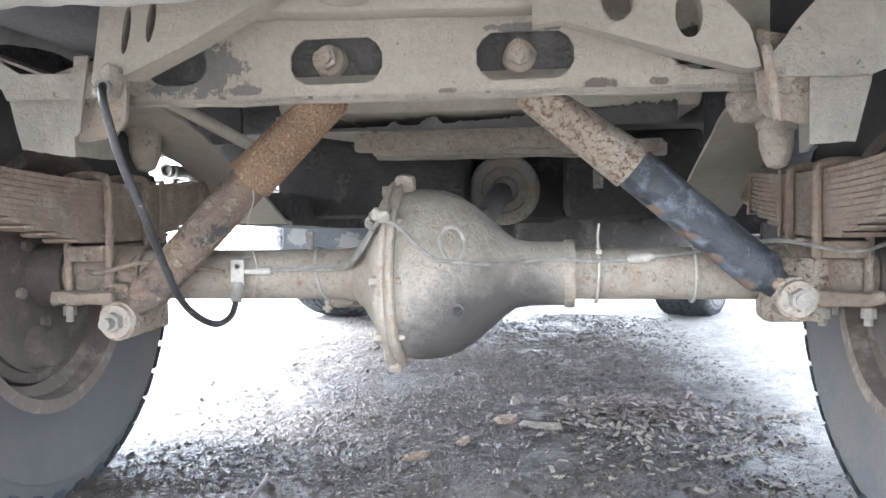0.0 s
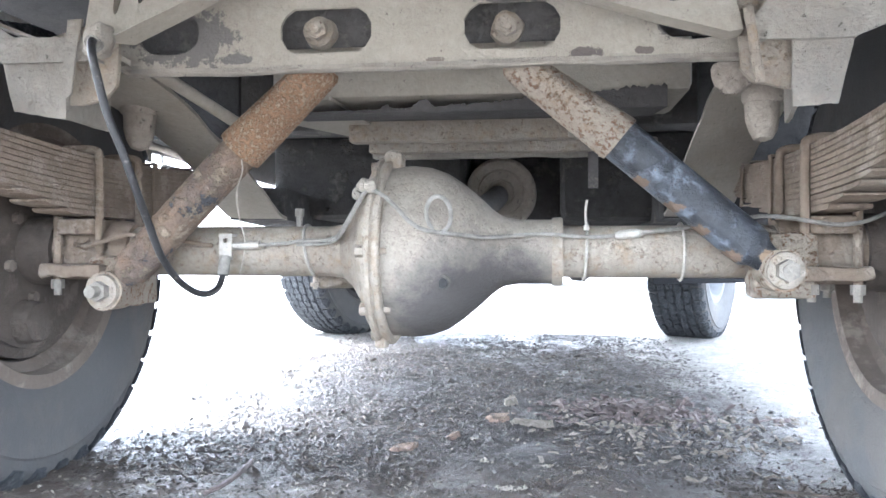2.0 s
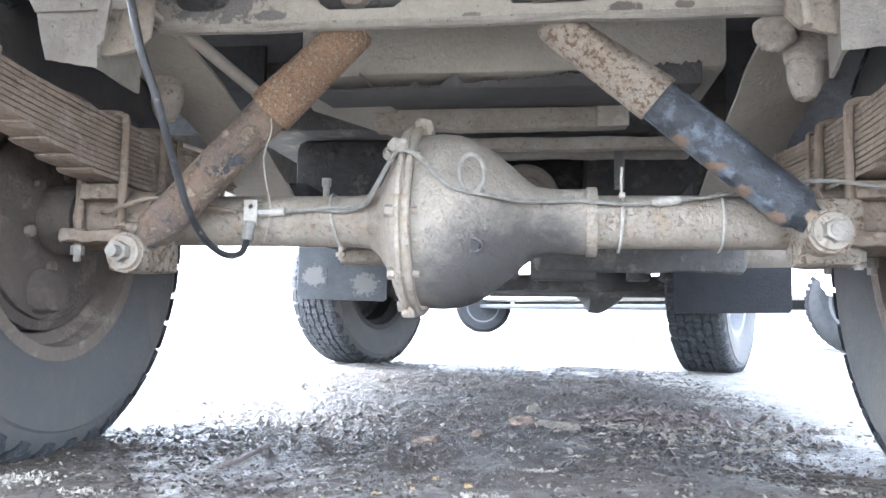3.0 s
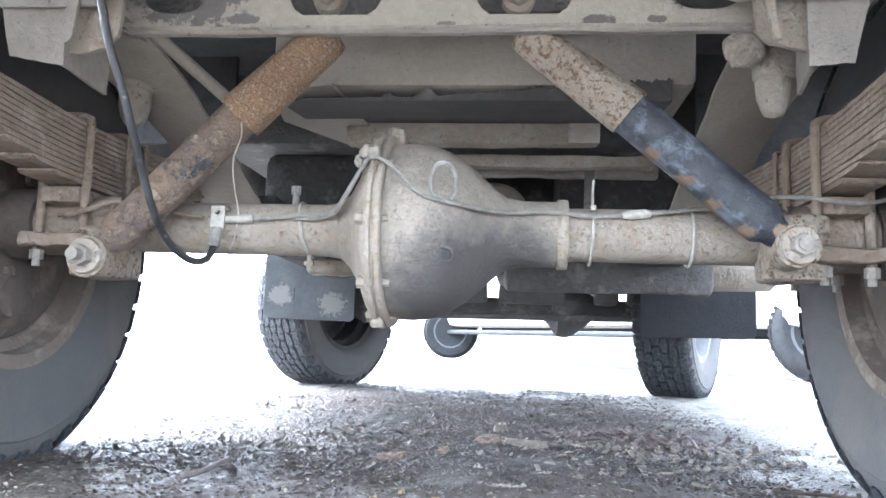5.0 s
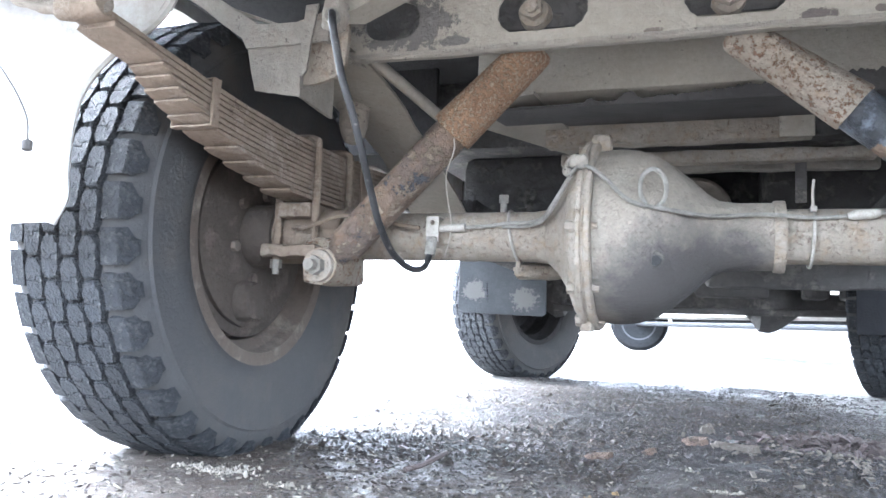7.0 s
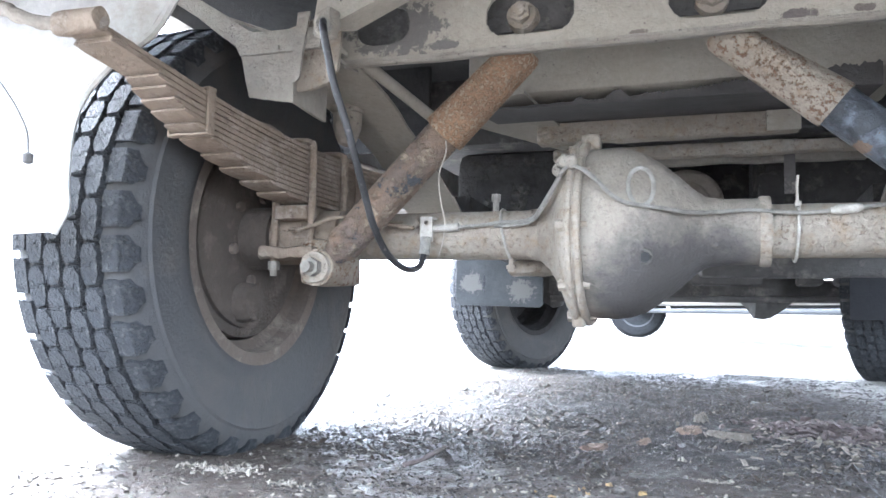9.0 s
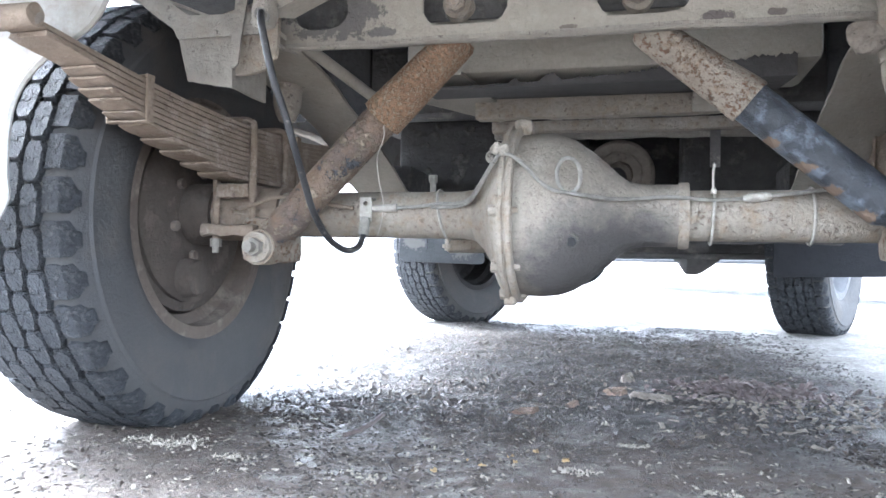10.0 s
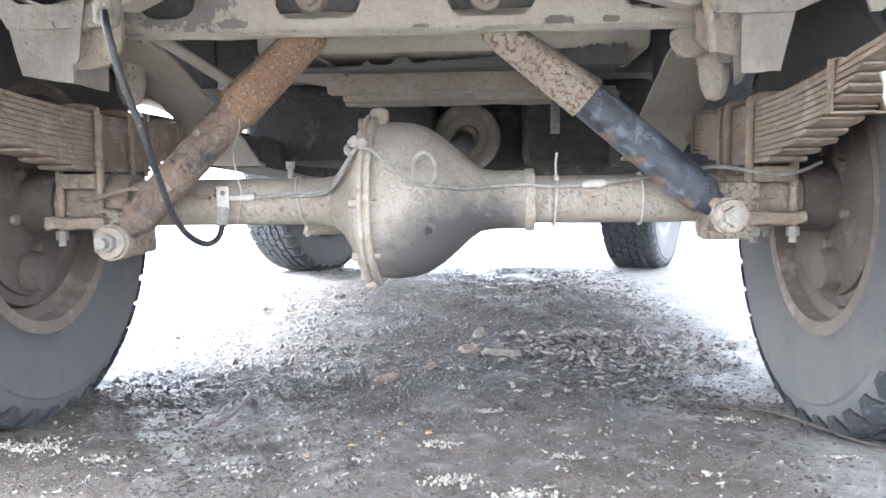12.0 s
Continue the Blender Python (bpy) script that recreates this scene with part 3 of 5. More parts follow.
# springs
def leaf_spring(s):
    """A pack of twelve leaves on the axle; s is the side, -1 or 1."""
    x0, pitch, top0, bow = 0.547 * s, 0.0078, 0.5035, 0.15
    base = None
    fore = [0.515, 0.515, 0.51, 0.50, 0.485, 0.455, 0.415, 0.367, 0.310, 0.262, 0.205, 0.150]
    aft = [0.522, 0.515, 0.436, 0.420, 0.402, 0.385, 0.357, 0.322, 0.275, 0.231, 0.178, 0.128]
    if s > 0:
        aft = aft[:2] + [q * (0.93 if q > 0.25 else 0.98) for q in aft[2:]]
    for i, (front, rear) in enumerate(zip(fore, aft)):
        bm = bmesh.new()
        rings = []
        n = 54
        for k in range(n + 1):
            y = -rear + (front + rear) * k / n
            z = top0 - i * pitch + bow * y * y
            end = min(k, n - k)
            w = 0.0275 - (0.0015 if end == 0 else 0)
            t = (0.0031 if end > 0 else 0.0029) * (1 + 0.16 * noise.noise(Vector((i * 3.1, y * 40, s))))
            slim = (0.0, 0.75)[end] if end < 2 and i > 1 else 1.0
            rough = [0.0013 * noise.noise(Vector((i * 5.7 + q * 2.3, y * 55, s))) for q in range(4)]
            rings.append([bm.verts.new((x0 + dx + g, y + 3 * g * (end == 0), z - 0.0034 + dz)) for (dx, dz), g in zip(((-w, -t * slim), (w, -t * slim), (w, t), (-w, t)), rough)])
        for a, b in zip(rings, rings[1:]):
            for k in range(4):
                bm.faces.new((a[k], a[(k + 1) % 4], b[(k + 1) % 4], b[k]))
        bm.faces.new(rings[0][::-1])
        bm.faces.new(rings[-1])
        bmesh.ops.recalc_face_normals(bm, faces=bm.faces[:])
        if i:
            # dried mud packed into the gap over this leaf
            low, high = -min(rear, aft[i - 1]) + 0.006, min(front, fore[i - 1]) - 0.006
            rows = []
            for k in range(31):
                y = low + (high - low) * k / 30
                z = top0 - i * pitch + bow * y * y - 0.0034
                w = 0.0235 + 0.0022 * noise.noise(Vector((i * 4.1, y * 60, s)))
                rows.append([bm.verts.new((x0 + dx, y, z + dz)) for dx, dz in ((-w, 0.002), (w, 0.002), (w, pitch - 0.002), (-w, pitch - 0.002))])
            for a, b in zip(rows, rows[1:]):
                for k in (1, 3):
                    bm.faces.new((a[k], a[(k + 1) % 4], b[(k + 1) % 4], b[k]))
            bmesh.ops.recalc_face_normals(bm, faces=bm.faces[:])
        for v in bm.verts:
            v.co.x += 0.0018 * noise.noise(Vector((i * 7.3, v.co.y * 9, s)))
        name, label = ("leaf_spring", "muddy multi-leaf spring pack") if base is None else ("leaf", "")
        ob = part(name, bm, M_SPRING, vehicle if base is None else base, label)
        base = base or ob
    # rolled eyes at the ends, each on a caked pin that runs outwards to its shackle
    for y in (-0.535, 0.535):
        z = top0 + bow * y * y - 0.001
        bm = lathe([(0.006, -0.029), (0.0135, -0.029), (0.0145, -0.02), (0.0145, 0.02), (0.0135, 0.029), (0.006, 0.029)], (x0, y, z), (1, 0, 0), 28)
        part("spring_eye", wobble(bm, 0.004, 45), M_SPRING, base)
        bm = sweep([(x0 - s * 0.030, y, z), (x0 + s * 0.03, y, z), (x0 + s * 0.075, y - 0.003, z + 0.012), (x0 + s * 0.13, y, z + 0.034), (x0 + s * 0.21, y, z + 0.06)], 0.0082, 14, 10)
        part("eye_pin", wobble(wobble(bm, 0.0045, 32), 0.002, 100), M_RAIL, base, "caked shackle pin")
        bm = box((x0 + s * 0.205 - 0.004, y - 0.012, z + 0.02), (x0 + s * 0.205 + 0.004, y + 0.012, 0.82), 0.003)
        part("shackle", bm, M_CHIPPED, base)
    # clips round the pack
    for y, n in ((-0.335, 6.7), (0.12, 12.2), (0.30, 9.0)):
        top = top0 + bow * y * y
        bm = box((x0 - 0.0325, y - 0.008, top - pitch * n - 0.004), (x0 - 0.029, y + 0.008, top + 0.006), 0.001)
        box((x0 + 0.029, y - 0.008, top - pitch * n - 0.004), (x0 + 0.0325, y + 0.008, top + 0.006), 0.001, bm)
        box((x0 - 0.0325, y - 0.008, top - pitch * n - 0.006), (x0 + 0.0325, y + 0.008, top - pitch * n - 0.003), 0.001, bm)
        box((x0 - 0.0325, y - 0.008, top + 0.003), (x0 + 0.0325, y + 0.008, top + 0.006), 0.001, bm)
        bmesh.ops.subdivide_edges(bm, edges=[e for e in bm.edges if e.calc_length() > 0.012], cuts=4, use_grid_fill=True)
        part("spring_clip", wobble(bm, 0.0016, 50), M_SPRING, base)
    # U-bolts, seat and the plate under the axle
    for y in (-0.058, 0.058):
        bm = sweep([(x0 - 0.034, y, 0.30), (x0 - 0.034, y, 0.40), (x0 - 0.034, y, 0.494), (x0 - 0.028, y, 0.511), (x0, y, 0.514), (x0 + 0.028, y, 0.511),
                    (x0 + 0.034, y, 0.494), (x0 + 0.034, y, 0.40), (x0 + 0.034, y, 0.30)], 0.0065, 10, 4)
        part("u_bolt", bm, M_SPRING, base)
        for dx in (-0.034 * (1 if s < 0 else 0.75), 0.034):
            bm = rod((x0 + dx, y, 0.300), (x0 + dx, y, 0.314), 0.0098, seg=6)
            rod((x0 + dx, y, 0.290), (x0 + dx, y, 0.300), 0.0058, seg=10, bm=bm)
            part("u_bolt_nut", bm, M_NUT, base, "bright zinc nut")
    bm = box((x0 - 0.030, -0.07, AXLE_Z + 0.025), (x0 + 0.030, 0.07, 0.407), 0.004)
    part("spring_seat", bm, M_SPRING, base)
    bm = box((x0 - 0.052, -0.082, 0.318), (x0 + 0.050, 0.078, 0.338), 0.005)
    bmesh.ops.subdivide_edges(bm, edges=[e for e in bm.edges if e.calc_length() > 0.012], cuts=4, use_grid_fill=True)
    part("clamp_plate", wobble(wobble(bm, 0.005, 38), 0.0025, 110), M_SPRING, base)
    bm = rod((x0 - 0.06, 0, AXLE_Z), (x0 + 0.07, 0, AXLE_Z), 0.046, seg=32)
    part("axle_end", bm, M_SPRING, base)
    return base


for side in (-1, 1):
    leaf_spring(side)


# shock absorbers
def shock(top, joint, eye, sleeve_r, tube_r, m_sleeve, m_tube, label, flip):
    top, joint, eye = Vector(top), Vector(joint), Vector(eye)
    d = (eye - top).normalized()
    L = (joint - top).length
    h = d.to_track_quat("Z", "Y")
    prof = [(sleeve_r * 0.85, 0), (sleeve_r * 0.97, 0.006), (sleeve_r, 0.02), (sleeve_r, L - 0.004), (sleeve_r * 0.985, L), (sleeve_r * 0.93, L), (sleeve_r * 0.93, L - 0.02), (0.01, L - 0.02)]
    bm = wobble(lathe(prof, top, d, 40), 0.0009, 55)
    for v in bm.verts:
        v.co.z = min(v.co.z, 0.616)
    base = part("shock_absorber", bm, m_sleeve, vehicle, label)
    E = (eye - top).length
    prof = [(tube_r, L - 0.03), (tube_r, E - 0.055), (tube_r * 0.97, E - 0.045), (tube_r * 0.72, E - 0.035), (tube_r * 0.6, E - 0.018)]
    part("damper_tube", wobble(lathe(prof, top, d, 40), 0.0006, 50), m_tube, base, "worn lower damper tube")
    # eye with its bush, washer, nut and threaded end, on a pin along the vehicle
    bm = rod(eye + Vector((0, -0.022, 0)), eye + Vector((0, 0.022, 0)), 0.0285, seg=32)
    part("eye_ring", wobble(bm, 0.001, 60), M_RUSTDUST, base)
    bm = rod(eye + Vector((0, -0.029, 0)), eye + Vector((0, -0.022, 0)), 0.0235, 0.025, seg=32)
    part("washer", bm, M_AXLE, base)
    bm = rod(eye + Vector((0, -0.043, 0)), eye + Vector((0, -0.029, 0)), 0.0145, seg=6)
    part("nut", bm, M_NUT, base)
    bm = rod(eye + Vector((0, -(0.058 if flip else 0.046), 0)), eye + Vector((0, 0.075, 0)), 0.0085, seg=14)
    part("pin", bm, M_NUT, base)
    # bracket from the pin up to the axle
    s = math.copysign(1, eye.x)
    bm = box((min(eye.x - s * 0.022, eye.x + s * 0.06), -0.066, eye.z - (0.024 if flip else 0.040)), (max(eye.x - s * 0.022, eye.x + s * 0.06), 0.0, eye.z + 0.05), 0.008)
    bmesh.ops.subdivide_edges(bm, edges=[e for e in bm.edges if e.calc_length() > 0.02], cuts=3, use_grid_fill=True)
    part("axle_bracket", wobble(bm, 0.004, 40), M_RUSTDUST, base)
    return base


shock((-0.148, -0.105, 0.6245), (-0.271, -0.105, 0.501), (-0.4685, -0.098, 0.300), 0.0345, 0.0285, M_RUST, M_OLDTUBE,
      "shock absorber with a flaking orange-rusted sleeve", True)
shock((0.124, -0.105, 0.6257), (0.2625, -0.105, 0.5075), (0.469, -0.098, 0.334), 0.0335, 0.0295, M_RUSTDUST, M_BLACK,
      "shock absorber with a dust-and-rust sleeve and black tube", False)


# frame
def cross_member():
    outline = [(-0.42, 0.602)]
    for k in range(23):
        x = -0.40 + 0.8 * k / 22
        outline.append((x, 0.600 + 0.0015 * math.sin(k * 2.1) - 0.0015 * math.sin(k * 0.9)))
    outline += [(0.42, 0.602), (0.42, 0.725), (-0.42, 0.725)]
    holes = [eight(-0.127, 0.652, 0.124, 0.060, 0.021), eight(0.1205, 0.651, 0.124, 0.061, 0.021), oval(-0.348, 0.655, 0.086, 0.058, 28, 2.6), oval(0.348, 0.653, 0.086, 0.056, 28, 2.6)]
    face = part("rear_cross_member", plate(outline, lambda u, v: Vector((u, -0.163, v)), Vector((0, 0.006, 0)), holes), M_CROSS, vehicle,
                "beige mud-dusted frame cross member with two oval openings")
    bm = bmesh.new()
    n = 44
    prof = [(-0.166, 0.606), (-0.167, 0.600), (-0.162, 0.597), (-0.146, 0.599), (-0.146, 0.604), (-0.157, 0.604)]
    rings = []
    for k in range(n + 1):
        x = -0.41 + 0.82 * k / n
        dz = 0.0042 * noise.noise(Vector((x * 9, 2.2, 0))) + 0.0022 * noise.noise(Vector((x * 40, 1, 0)))
        rings.append([bm.verts.new((x, y + dz, z + dz)) for y, z in prof])
    for a, b in zip(rings, rings[1:]):
        for k in range(len(prof)):
            bm.faces.new((a[k], a[(k + 1) % len(prof)], b[(k + 1) % len(prof)], b[k]))
    bm.faces.new(rings[0][::-1])
    bm.faces.new(rings[-1])
    bmesh.ops.recalc_face_normals(bm, faces=bm.faces[:])
    part("lower_lip", bm, M_CHIPPED, face, "chipped bent lower lip")
    bm = box((-0.41, -0.125, 0.640), (0.41, -0.118, 0.80), 0.002)
    part("inner_web", bm, M_GRIME, face)
    for x, z in ((-0.143, 0.658), (0.113, 0.655)):
        bm = rod((x, -0.140, z), (x, -0.125, z), 0.021, 0.023, seg=24)
        rod((x, -0.156, z), (x, -0.140, z), 0.0145, seg=6, bm=bm)
        rod((x, -0.161, z), (x, -0.156, z), 0.008, seg=12, bm=bm)
        part("mounting_bolt", wobble(wobble(bm, 0.0022, 45), 0.0015, 110), M_AXLE, face, "caked bolt head seen through an oval opening")
    # rolled upper beam over the face
    bm = box((-0.33, -0.215, 0.702), (0.20, -0.17, 0.76), 0.006)
    bmesh.ops.subdivide_edges(bm, edges=[e for e in bm.edges if e.calc_length() > 0.2], cuts=16)
    for v in bm.verts:
        v.co.z -= 0.02 * (v.co.x + 0.1) if v.co.z < 0.73 else 0
    part("upper_beam", wobble(bm, 0.002, 14), M_DUSTY, face)
    bm = lathe([(0.012, -0.002), (0.026, 0.0), (0.03, 0.012), (0.026, 0.03)], (-0.088, -0.262, 0.702), (0, 0, 1), 24)
    part("hitch_boss", wobble(bm, 0.002, 40), M_DUSTY, face)
    return face


cross_member()


def braces():
    # left brace: slanting channel with two slots
    hl = [oval(-0.355, 0.675, 0.010, 0.060, 16, 2.0), oval(-0.325, 0.685, 0.012, 0.056, 16, 2.0)]
    bm = plate([(-0.392, 0.622), (-0.350, 0.618), (-0.277, 0.655), (-0.19, 0.705), (-0.15, 0.735), (-0.26, 0.78), (-0.392, 0.78)],
               lambda u, v: Vector((u, -0.292 + (v - 0.62) * 0.25, v)), Vector((0, 0.045, 0)), hl)
    left = part("gusset_plate", wobble(bm, 0.002, 20), M_DUSTY, vehicle, "beige slanting hitch gusset with slots")
    # right gusset with round holes
    holes = [oval(0.229, 0.699, 0.036, 0.052, 24, 2.0), oval(0.311, 0.676, 0.032, 0.056, 24, 2.0)]
    bm = plate([(0.13, 0.672), (0.165, 0.675), (0.30, 0.630), (0.372, 0.610), (0.388, 0.612), (0.378, 0.66), (0.345, 0.70), (0.335, 0.78), (0.13, 0.78)],
               lambda u, v: Vector((u, -0.245 + (v - 0.62) * 0.15, v)), Vector((0, 0.03, 0)), holes)
    right = part("gusset_plate", wobble(bm, 0.002, 20), M_DUSTY, vehicle, "beige gusset plate with large round holes")


braces()


def frame_rail(s):
    """The side rail: a sheet kick-up that slopes down over the axle, then a box section forward."""
    ys = (-0.215, -0.10, 0.0, 0.05, 0.10, 0.165, 0.235, 0.29, 0.35, 0.40, 0.458, 0.50)
    inner = (0.618, 0.607, 0.591, 0.577, 0.559, 0.538, 0.519, 0.500, 0.477, 0.455, 0.433, 0.428)
    outer = (0.618, 0.606, 0.592, 0.585, 0.575, 0.560, 0.541, 0.521, 0.489, 0.461, 0.434, 0.428)
    bm = bmesh.new()
    rings = []
    for k in range(61):
        y = -0.215 + 0.715 * k / 60
        a, b = float(np.interp(y, ys, inner)), float(np.interp(y, ys, outer))
        low = [(0.405 + 0.125 * q / 6, a + (b - a) * q / 6) for q in range(7)]
        rings.append([bm.verts.new((s * x, y, z)) for x, z in low] + [bm.verts.new((s * x, y, z + 0.007)) for x, z in low[::-1]])
    for a, b in zip(rings, rings[1:]):
        for k in range(14):
            bm.faces.new((a[k], a[(k + 1) % 14], b[(k + 1) % 14], b[k]))
    bm.faces.new(rings[0][::-1])
    bm.faces.new(rings[-1])
    bmesh.ops.recalc_face_normals(bm, faces=bm.faces[:])
    rail = part("frame_rail", wobble(bm, 0.0035, 14), M_DUSTY, vehicle, "dusty beige sheet frame rail sloping down over the axle")
    bm = bmesh.new()
    ends = [[bm.verts.new((s * x, y, z)) for x, z in ((0.405, lo), (0.53, lo), (0.53, lo + 0.07), (0.405, lo + 0.07))] for y, lo in ((0.48, 0.4285), (0.95, 0.410), (1.5, 0.400))]
    for a, b in zip(ends, ends[1:]):
        for k in range(4):
            bm.faces.new((a[k], a[(k + 1) % 4], b[(k + 1) % 4], b[k]))
    bm.faces.new(ends[0][::-1])
    bm.faces.new(ends[-1])
    bmesh.ops.recalc_face_normals(bm, faces=bm.faces[:])
    part("box_section", bm, M_DARKCAST, rail, "dark muddy box section ahead of the axle")
    # plate that closes the rail's rear end
    bm = plate([(0.388, 0.606), (0.390, 0.572), (0.405, 0.556), (0.440, 0.549), (0.478, 0.546), (0.484, 0.64), (0.388, 0.66)], lambda u, v: Vector((s * u, -0.224, v)), Vector((0, 0.008, 0)))
    bmesh.ops.subdivide_edges(bm, edges=[e for e in bm.edges if e.calc_length() > 0.02], cuts=3)
    part("end_plate", wobble(bm, 0.003, 30), M_AXLE, rail)
    # bump stop and its cup
    bx, by, bz, g = (0.447, -0.10, 0.503, 1.0) if s > 0 else (0.496, 0.030, 0.522, 1.16)
    bm = lathe([(0.02 * g, 0.109 * g), (0.026 * g, 0.099 * g), (0.0265 * g, 0.057 * g), (0.0245 * g, 0.051 * g), (0.018 * g, 0.049 * g)], (s * bx, by, bz), (0, 0, 1), 28)
    part("bump_stop_cup", wobble(bm, 0.002, 50), M_RAIL, rail)
    bm = lathe([(0.004, 0.0), (0.012 * g, 0.004), (0.0175 * g, 0.014 * g), (0.021 * g, 0.028 * g), (0.0225 * g, 0.05 * g), (0.0215 * g, 0.056 * g)], (s * bx, by, bz), (0, 0, 1), 28)
    part("bump_stop", wobble(bm, 0.0012, 60), M_RAIL, rail, "dusty rubber bump stop cone")
    if s > 0:
        # dried mud caked beside the cup
        bm = bmesh.new()
        bmesh.ops.create_icosphere(bm, subdivisions=4, radius=0.027, matrix=Matrix.Translation((0.402, -0.13, 0.584)) @ Matrix.Diagonal((1.0, 0.8, 0.85, 1)))
        part("mud_lump", wobble(wobble(bm, 0.009, 38), 0.003, 110), M_RAIL, rail, "clod of dried mud")
    # hanging bracket outside the rail
    z0 = 0.537 if s < 0 else 0.525
    x1, x2 = (0.517, 0.500) if s < 0 else (0.487, 0.462)
    plan = [(x1, -0.240, z0 + 0.002), ((x1 + x2) / 2 - 0.030, -0.236, z0 - 0.002), (x2, -0.142, z0 - 0.006)] if s > 0 else [(x1, -0.240, z0 + 0.002), (0.452, -0.236, z0 - 0.008), (0.470, -0.100, z0 - 0.004)]
    bm = bmesh.new()
    line = []
    for (xa, ya, za), (xb, yb, zb) in zip(plan, plan[1:]):
        line += [(xa + (xb - xa) * k / 6, ya + (yb - ya) * k / 6, za + (zb - za) * k / 6) for k in range(6)]
    line.append(plan[-1])
    cols = []
    for k, (x, y, z) in enumerate(line):
        spread = 0.022 * max(0.0, 1 - k / 5)
        lowest = z + 0.003 * noise.noise(Vector((x * 60, y * 60, s)))
        cols.append([[bm.verts.new((s * (x + spread * h + d), y, lowest + (0.625 - z) * h)) for h in (0, 0.33, 0.66, 1)] for d in (0.0, 0.005)])
    for a, b in zip(cols, cols[1:]):
        for d in (0, 1):
            for h in range(3):
                bm.faces.new((a[d][h], b[d][h], b[d][h + 1], a[d][h + 1]))
        bm.faces.new((a[0][0], a[1][0], b[1][0], b[0][0]))
        bm.faces.new((a[0][3], a[1][3], b[1][3], b[0][3]))
    for c in (cols[0], cols[-1]):
        for h in range(3):
            bm.faces.new((c[0][h], c[1][h], c[1][h + 1], c[0][h + 1]))
    bmesh.ops.recalc_face_normals(bm, faces=bm.faces[:])
    part("body_mount", wobble(bm, 0.002, 25), M_CHIPPED, rail, "chipped beige sheet bracket")
    # outrigger that slopes up to the body
    arm = ([(0.398, 0.600), (0.398, 0.626), (0.43, 0.665), (0.475, 0.72), (0.53, 0.80), (0.80, 0.80)] if s > 0 else [(0.405, 0.600), (0.405, 0.631), (0.52, 0.634), (0.63, 0.706), (0.75, 0.80), (0.82, 0.80)]) + [ (0.640, 0.684), (0.545, 0.616), (x1 + 0.020, 0.600)]
    bm = plate(arm, lambda u, v: Vector((s * u, -0.246 - 0.12 * max(0, v - 0.66), v)), Vector((0, 0.005, 0)))
    plate([(0.405, 0.0), (0.640, 0.0), (0.640, 0.12), (0.405, 0.12)], lambda u, v: Vector((s * u, -0.243 + v, 0.600 + max(0.0, u - 0.53) * 0.78)), Vector((0, 0, 0.004)), bm=bm)
    bmesh.ops.subdivide_edges(bm, edges=[e for e in bm.edges if e.calc_length() > 0.04], cuts=2)
    part("outrigger", wobble(bm, 0.0025, 22), M_CHIPPED, rail, "mud-caked sheet outrigger")
    return rail


for side in (-1, 1):
    frame_rail(side)

# chipped lower edge of the rear bumper above the left gusset
part("bumper_edge", wobble(uneven_beam((-0.62, -0.47, 0.664), (-0.17, -0.42, 0.71), 0.003, 8), 0.003, 30), M_PANEL, vehicle, "pale chipped lower bumper edge")
# hanging lip, tab and pipe bracket at the left end of the cross member
bm = plate([(-0.449, 0.556), (-0.441, 0.551), (-0.434, 0.558), (-0.429, 0.60), (-0.420, 0.652), (-0.439, 0.652), (-0.444, 0.605)], lambda u, v: Vector((u, -0.252, v)), Vector((0, 0.004, 0)))
part("hanging_tab", wobble(bm, 0.0012, 60), M_CHIPPED, vehicle, "bent chipped sheet tab")
bm = box((-0.382, -0.314, 0.590), (-0.352, -0.288, 0.630), 0.009)
bmesh.ops.subdivide_edges(bm, edges=[e for e in bm.edges if e.calc_length() > 0.012], cuts=3, use_grid_fill=True)
part("hose_bracket", wobble(wobble(bm, 0.006, 38), 0.003, 110), M_CHIPPED, vehicle, "caked hose bracket")
bm = sweep([(0.391, -0.252, 0.634), (0.397, -0.252, 0.60), (0.403, -0.25, 0.565), (0.405, -0.25, 0.549)], 0.0058, 10, 4)
part("hanging_rod", wobble(bm, 0.0016, 60), M_AXLE, vehicle, "dusty hanging steel pin")

# tank and cross tubes ahead of the axle
bm = box((-0.30, 0.10, 0.613), (0.395, 0.32, 0.80), 0.016)
tank = part("fuel_tank", wobble(bm, 0.002, 12), M_DUSTY, vehicle, "beige dust-coated fuel tank with a dark bare lower edge")


def dust_line(x):
    """Height at which the dust coat ends on the tank's rear face."""
    z = 0.597 + 0.045 * max(0.0, x - 0.0) + 0.03 * x + 0.004 * noise.noise(Vector((x * 32, 5, 0))) + 0.005 * noise.noise(Vector((x * 150, 2, 0))) + 0.003 * noise.noise(Vector((x * 420, 9, 0)))
    return z + 0.013 * math.exp(-((x + 0.035) / 0.013) ** 2) + 0.007 * math.exp(-((x + 0.10) / 0.010) ** 2)


ragged = [(-0.285, 0.589), (0.355, 0.589)] + [(0.355 - 0.64 * k / 330, max(0.5915, dust_line(0.355 - 0.64 * k / 330))) for k in range(331)]
bm = plate(ragged, lambda u, v: Vector((u, 0.0965, v)), Vector((0, 0.003, 0)))
part("bare_edge", bm, M_BARE, tank, "dark strip where the dust coat has come off")
bm = plate([(-0.285, 0.098), (0.355, 0.098), (0.355, 0.298), (-0.285, 0.298)], lambda u, v: Vector((u, v, 0.588 + (v - 0.098) * 0.10)), Vector((0, 0, 0.004)))
part("tank_bottom", bm, M_BARE, tank, "dark bare tank bottom")


